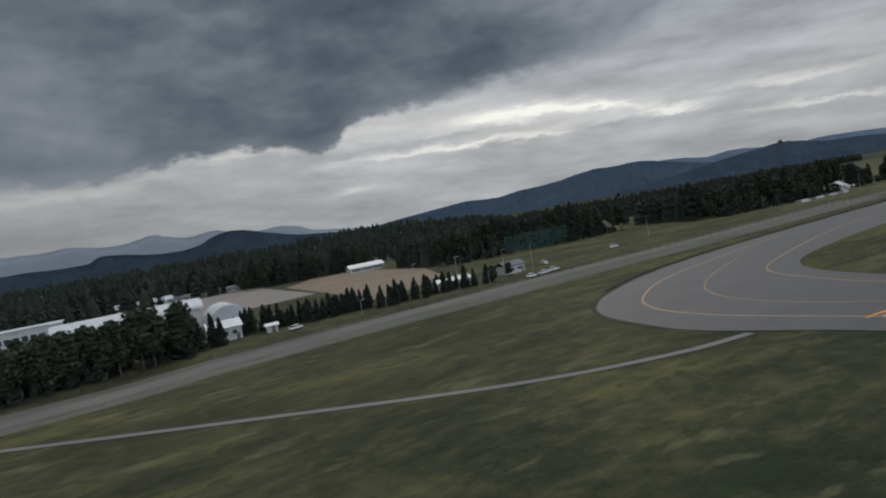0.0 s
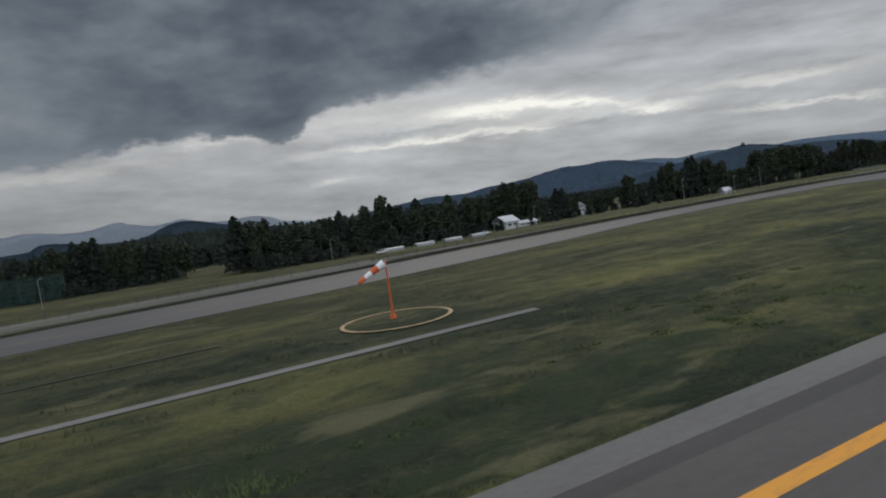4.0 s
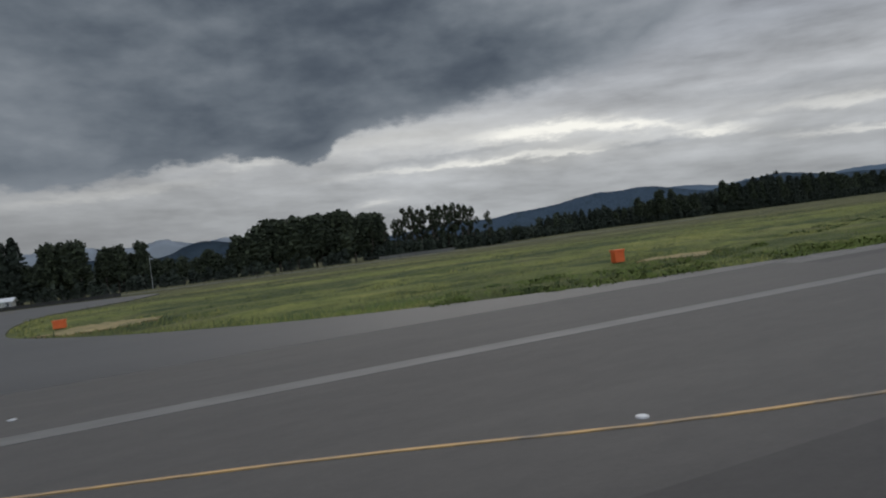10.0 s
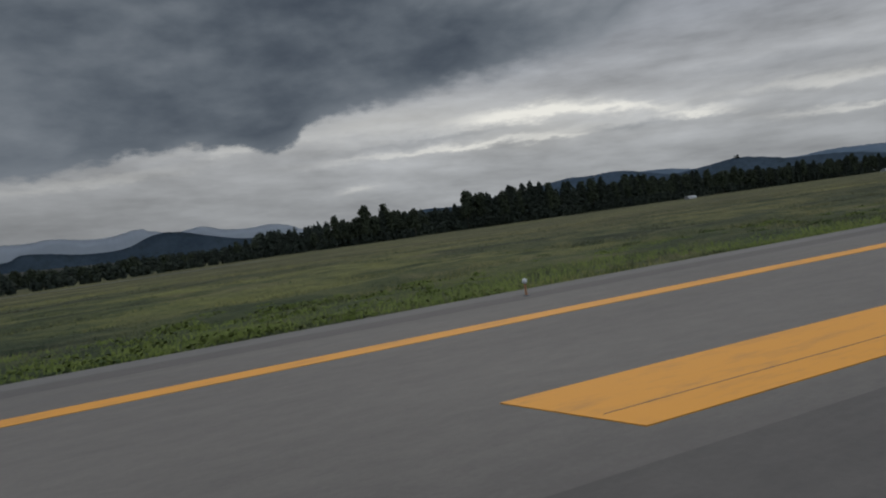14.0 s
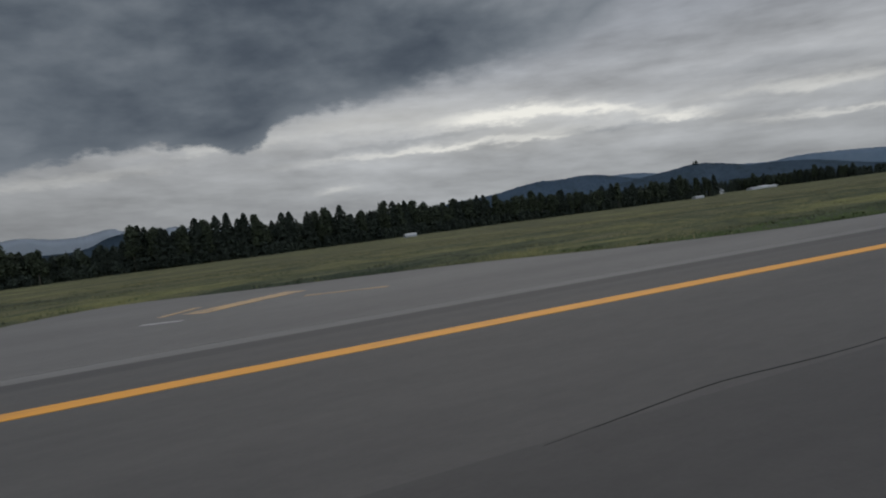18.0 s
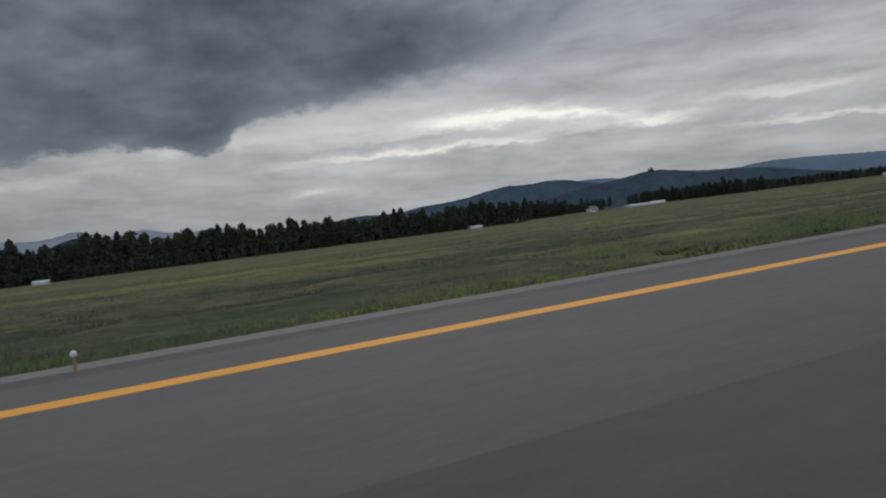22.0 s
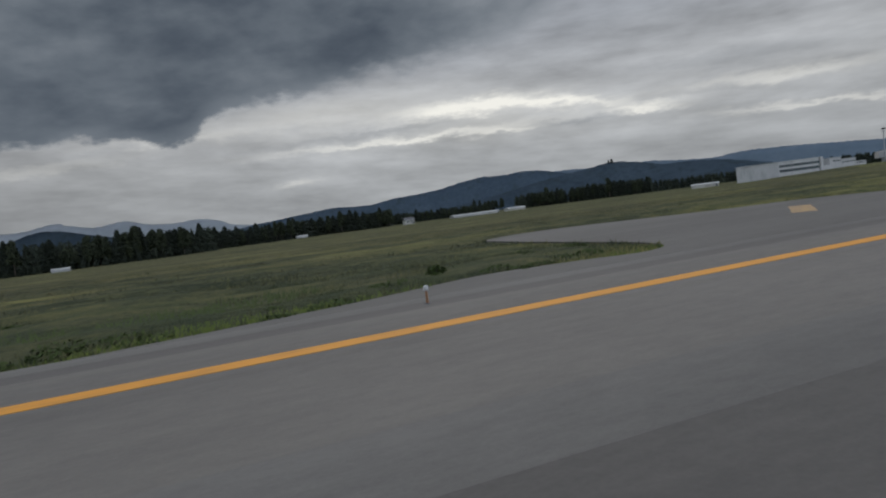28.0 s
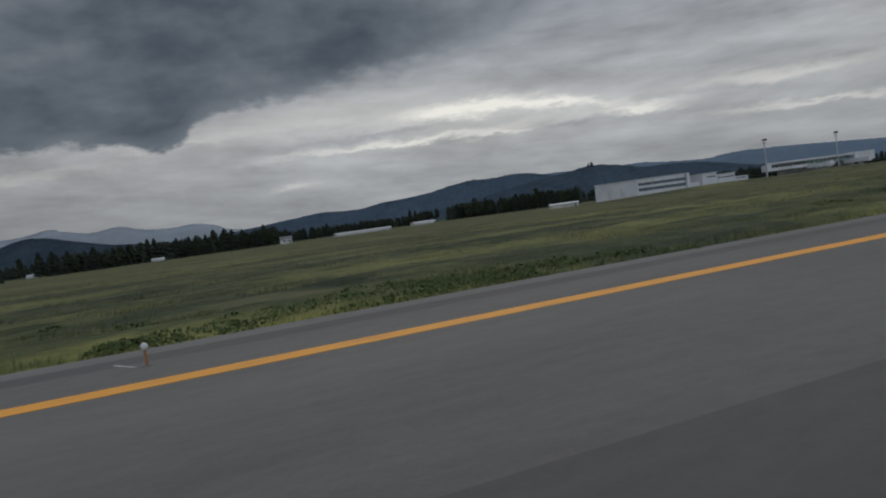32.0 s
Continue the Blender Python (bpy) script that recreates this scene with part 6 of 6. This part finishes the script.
def car(x, y, turn, paint, label):
    ob = tagged(empty("car", x, y, 0, turn), label, "car", "cars parked beside the road")
    bm = bmesh.new()
    prof = [(-2.1, 0.35), (-2.15, 0.8), (-1.9, 0.95), (0.9, 0.98), (2.0, 0.85), (2.15, 0.6), (2.1, 0.35)]
    for s in (-0.85, 0.85):
        bm.faces.new([bm.verts.new((u, s, w)) for u, w in prof])
    bm.verts.ensure_lookup_table()
    n = len(prof)
    for i in range(n):
        bm.faces.new((bm.verts[i], bm.verts[(i + 1) % n], bm.verts[n + (i + 1) % n], bm.verts[n + i]))
    bmesh.ops.recalc_face_normals(bm, faces=bm.faces)
    part("body", bm, paint, ob)
    bm = box(bmesh.new(), -1.75, 0.85, -0.74, 0.74, 0.95, 1.48)
    for v in bm.verts:
        if v.co.z > 1.2:
            v.co.x *= 0.72
            v.co.y *= 0.85
    part("cabin", bm, GLASS, ob, "dark glazed cabin")
    part("roof", box(bmesh.new(), -1.25, 0.6, -0.62, 0.62, 1.47, 1.53, 0.02), paint, ob)
    for u in (-1.3, 1.3):
        for s in (-0.86, 0.86):
            w = part("wheel", rod(bmesh.new(), (u, s - 0.1, 0.32), (u, s + 0.1, 0.32), 0.32, 0.32, 14), TYRE, ob)
            part("rim", rod(bmesh.new(), (u, s - 0.115, 0.32), (u, s + 0.115, 0.32), 0.19, 0.19, 10), STEEL, w)
    return ob


c0 = car(122, 181, 10, CAR_WHITE, "white car parked beside the road")
for x, y, r in ((128, 182, 4), (134, 184, -5), (150, 212, 80), (192, 214, 10), (37, 190, 20), (398, 229, 0), (345, 219, 5)):
    copy_thing(c0, pose(x * K, y * K, 0.02 * K, 0, 0, r))
# near black: shade colour of the edge bar, also used on the fence
EDGE_SHADE_AND_FENCE = surface("shaded_edge_and_fence", (0.018, 0.018, 0.017), (0.045, 0.044, 0.040), 2.0, 0.2, 0.8, 0.1)
# added dark bar stands in for the shaded grass edge beyond the taxiway
rail = tagged(empty("shaded_edge_bar", 0, 0), "long dark bar in place of the shaded edge beyond the taxiway", "guard rail")
edge_bar_line = rounded([(104, 121.5), (130, 133), (170, 142), (230, 149), (300, 155), (360, 166), (430, 173), (500, 175), (565, 173), (602, 163)], 11)
for p, q in zip(edge_bar_line[:-1], edge_bar_line[1:]):
    part("post", box(bmesh.new(), p[0] - 0.1, p[0] + 0.1, p[1] - 0.1, p[1] + 0.1, -0.3, min(1.0, max(0.32, 0.34 + (p[0] - 220) / 260))), EDGE_SHADE_AND_FENCE, rail)
    top = min(0.95, max(0.3, 0.3 + (p[0] - 220) / 260))
    vs = [(x, y + d, z) for d in (0.0, 0.15) for x, y, z in ((p[0], p[1], 0.04), (q[0] + 0.02, q[1], 0.04), (q[0] + 0.02, q[1], top), (p[0], p[1], top))]
    raw("edge_bar_strip", vs, [(0, 1, 2, 3), (7, 6, 5, 4), (3, 2, 6, 7), (0, 4, 5, 1), (0, 3, 7, 4), (1, 5, 6, 2)], EDGE_SHADE_AND_FENCE, rail)
fence = tagged(empty("perimeter_fence", 0, 0), "long dark wire perimeter fence on thin posts", "fence")
for i in range(150):
    x = -60 + i * 5
    y = 166 + 0.03 * (x + 60) + 6 * bumps(x, 0, 0.004)
    part("post", box(bmesh.new(), x - 0.05, x + 0.05, y - 0.05, y + 0.05, -0.3, 1.8), EDGE_SHADE_AND_FENCE, fence)
    y2 = 166 + 0.03 * (x + 65) + 6 * bumps(x + 5, 0, 0.004)
    bm = bmesh.new()
    for k in range(5):
        rod(bm, (x, y, 0.3 + 0.36 * k), (x + 5, y2, 0.3 + 0.36 * k), 0.02, 0.02, 3)
    part("wire", bm, EDGE_SHADE_AND_FENCE, fence)


# ------------------------------------------------------------ grass and weeds
def tufts(name, x0, x1, y0, y1, count, h0, h1, width, blades, material, label, seed, clump=0.0, keep=None, swell=0.0):
    """Bunches of bent blades. keep: the scale of the patches outside which nothing grows; swell: how much the height follows drifts."""
    rng = np.random.default_rng(seed)
    x = rng.uniform(x0, x1, count)
    y = y0 + (y1 - y0) * rng.uniform(0, 1, count) ** 1.3
    edge = np.where(x < 640, 23.4, 22.5)
    ok = y > edge + 0.05
    for poly in PAVED + PATHS + BARE:
        ok &= ~inside(x, y, poly)
    if keep:
        patch = np.array([noise.noise((a * keep, b * keep * 2.2, seed)) for a, b in zip(x.tolist(), y.tolist())])
        ok &= patch > clump
    x, y = x[ok], y[ok]
    n = len(x)
    size = rng.uniform(0.6, 1.2, n)
    if swell:
        drift = np.array([noise.noise((a * 0.11, b * 0.24, 2.0)) + 0.6 * noise.noise((a * 0.4, b * 0.7, 4.0)) for a, b in zip(x.tolist(), y.tolist())])
        size *= np.clip(1 + swell * drift, 0.2, 2.2)
    size = size * np.clip(0.35 + (y - np.where(x < 640, 23.4, 22.5)) / 3.0, 0.35, 1.0)
    vs, fs = [], []
    base = 0
    for b in range(blades):
        a = rng.uniform(0.2, 2.3, n)
        lean = rng.uniform(0.6, 1.9, n)
        hh = rng.uniform(h0, h1, n) * size
        ox, oy = x + rng.normal(0, 0.16, n), y + rng.normal(0, 0.16, n)
        wx, wy = np.cos(a + 1.57) * width, np.sin(a + 1.57) * width
        p0 = np.stack([ox - wx, oy - wy, np.full(n, -0.12)], 1)
        p1 = np.stack([ox + wx, oy + wy, np.full(n, -0.12)], 1)
        p2 = np.stack([ox + np.cos(a) * lean * hh, oy + np.sin(a) * lean * hh, hh], 1)
        vs.append(np.stack([p1, p0, p2], 1).reshape(-1, 3))
        fs.append(np.arange(n * 3).reshape(-1, 3) + base)
        base += n * 3
    ob = raw(name, np.concatenate(vs).tolist(), np.concatenate(fs).tolist(), material)
    up = rng.normal(0, 0.22, (base, 3)) + np.array([0, 0, 1.0])
    ob.data.normals_split_custom_set_from_vertices((up / np.linalg.norm(up, axis=1)[:, None]).tolist())
    return tagged(ob, label, "grass", "", "stuff")


tufts("grass", 150, 1680, 22.4, 48, 150000, 0.08, 0.22, 0.05, 3, TUFT_MIX, "rough ankle-high grass tufts along the runway's edge", 3, swell=1.5)
tufts("far_grass", 150, 1760, 46, 120, 60000, 0.10, 0.24, 0.10, 3, TUFT_MIX, "rough grass out in the field", 4, swell=1.5)
tufts("edge_grass", 940, 1500, 22.4, 26, 20000, 0.08, 0.20, 0.05, 2, FRESH, "ribbon of fresh green grass along the pavement", 8, 0.0, 0.05)
tufts("fresh_grass", 560, 900, 22.4, 34, 40000, 0.10, 0.28, 0.055, 2, FRESH, "fresh bright green grass beside the runway", 6, 0.0, 0.06)
tufts("dark_weeds", 160, 1680, 23.2, 33, 60000, 0.16, 0.42, 0.07, 3, WEED, "drifts of tall dark green weeds beside the runway", 9, 0.22, 0.035, 0.6)


def weed_clumps(name, count, x0, x1, y0, y1, w0, w1, h0, h1, material, label, seed, clump, keep=0.03):
    """Low leafy mounds in drifts: a dome of small leaves each."""
    rng = np.random.default_rng(seed)
    x = rng.uniform(x0, x1, count)
    y = y0 + (y1 - y0) * rng.uniform(0, 1, count) ** 1.4
    ok = y > np.where(x < 640, 24.2, 23.2)
    for poly in PAVED + PATHS + BARE:
        ok &= ~inside(x, y, poly)
    ok &= np.array([noise.noise((a * keep, b * keep * 2.2, seed)) for a, b in zip(x.tolist(), y.tolist())]) > clump
    x, y = x[ok], y[ok]
    n, m = len(x), 110
    d = rng.normal(size=(n, m, 3))
    d /= np.linalg.norm(d, axis=2)[:, :, None]
    d[:, :, 2] = np.abs(d[:, :, 2])
    size = np.stack([rng.uniform(w0, w1, n), rng.uniform(w0, w1, n) * 0.7, rng.uniform(h0, h1, n)], 1)
    pts = d * size[:, None, :] * rng.uniform(0.7, 1.05, (n, m, 1)) + np.stack([x, y, np.full(n, -0.08)], 1)[:, None, :]
    v, f = leaf_cloud(pts.reshape(-1, 3), 0.09, rng, 0.15)
    leaf = v.reshape(-1, 4, 3)
    facing = np.cross(leaf[:, 1] - leaf[:, 0], leaf[:, 2] - leaf[:, 0]) @ np.array([-0.2, -0.7, 0.7])
    leaf[facing < 0] = leaf[facing < 0][:, [0, 3, 2, 1]]
    ob = raw(name, v.tolist(), f.tolist(), material)
    up = np.repeat((d * 0.8 + np.array([0, -0.25, 0.75])).reshape(-1, 3), 4, 0)
    ob.data.normals_split_custom_set_from_vertices((up / np.linalg.norm(up, axis=1)[:, None]).tolist())
    return tagged(ob, label, "weeds", "", "stuff")


weed_clumps("weed_clumps", 1300, 170, 700, 23.6, 46, 0.6, 1.6, 0.12, 0.34, WEED, "low dark green weed mounds in the rough grass", 41, 0.05)
weed_clumps("weed_clumps", 1500, 690, 1690, 23.0, 40, 0.5, 1.4, 0.12, 0.34, WEED, "low dark green weed mounds in the rough grass", 43, 0.12)
weed_clumps("leafy_weeds", 900, 600, 900, 22.9, 34, 0.6, 1.5, 0.15, 0.42, FRESH, "bright leafy weeds beside the runway", 45, 0.16)
weed_clumps("leafy_weeds", 700, 1470, 1690, 22.9, 30, 0.7, 1.6, 0.2, 0.45, WEED, "leafy weeds beside the runway", 47, 0.1)


def bush(name, x, y, w, h, seed, label, group):
    rng = np.random.default_rng(seed)
    ob = tagged(empty(name, x, y), label, "bush", group)
    bm = bmesh.new()
    for i in range(4):
        rod(bm, (0, 0, -0.1), (w * 0.3 * math.cos(1.7 * i), w * 0.2 * math.sin(1.7 * i), h * 0.7), 0.04, 0.015, 5)
    part("stem", bm, BARK, ob)
    n = 240
    d = rng.normal(size=(n, 3))
    d /= np.linalg.norm(d, axis=1)[:, None]
    d[:, 2] = np.abs(d[:, 2])
    pts = d * np.array([w / 2, w / 3, h]) * rng.uniform(0.45, 1.05, (n, 1))
    v, f = leaf_cloud(pts, 0.13, rng, 0.2)
    raw("crown", v.tolist(), f.tolist(), WEED, ob)
    return ob


BUSHES = [(724, 33.5), (726.5, 27.2), (729, 26.6), (731.5, 30.0), (733.5, 27.0), (736, 31.5), (739.5, 32.6), (741.5, 31), (744.5, 34.5), (748, 33), (480, 24.6), (1440, 29.5)]
b0 = bush("weed_bush", *BUSHES[0], 1.7, 0.6, 21, "low leafy dark green weed bush in the grass", "weed bushes beside the runway")
b1 = bush("weed_bush", *BUSHES[1], 2.0, 0.5, 22, "low leafy dark green weed bush in the grass", "weed bushes beside the runway")
for i, (x, y) in enumerate(BUSHES[2:]):
    copy_thing(b0 if i % 2 else b1, pose(x * K, y * K, 0, 0, 0, 47 * i))
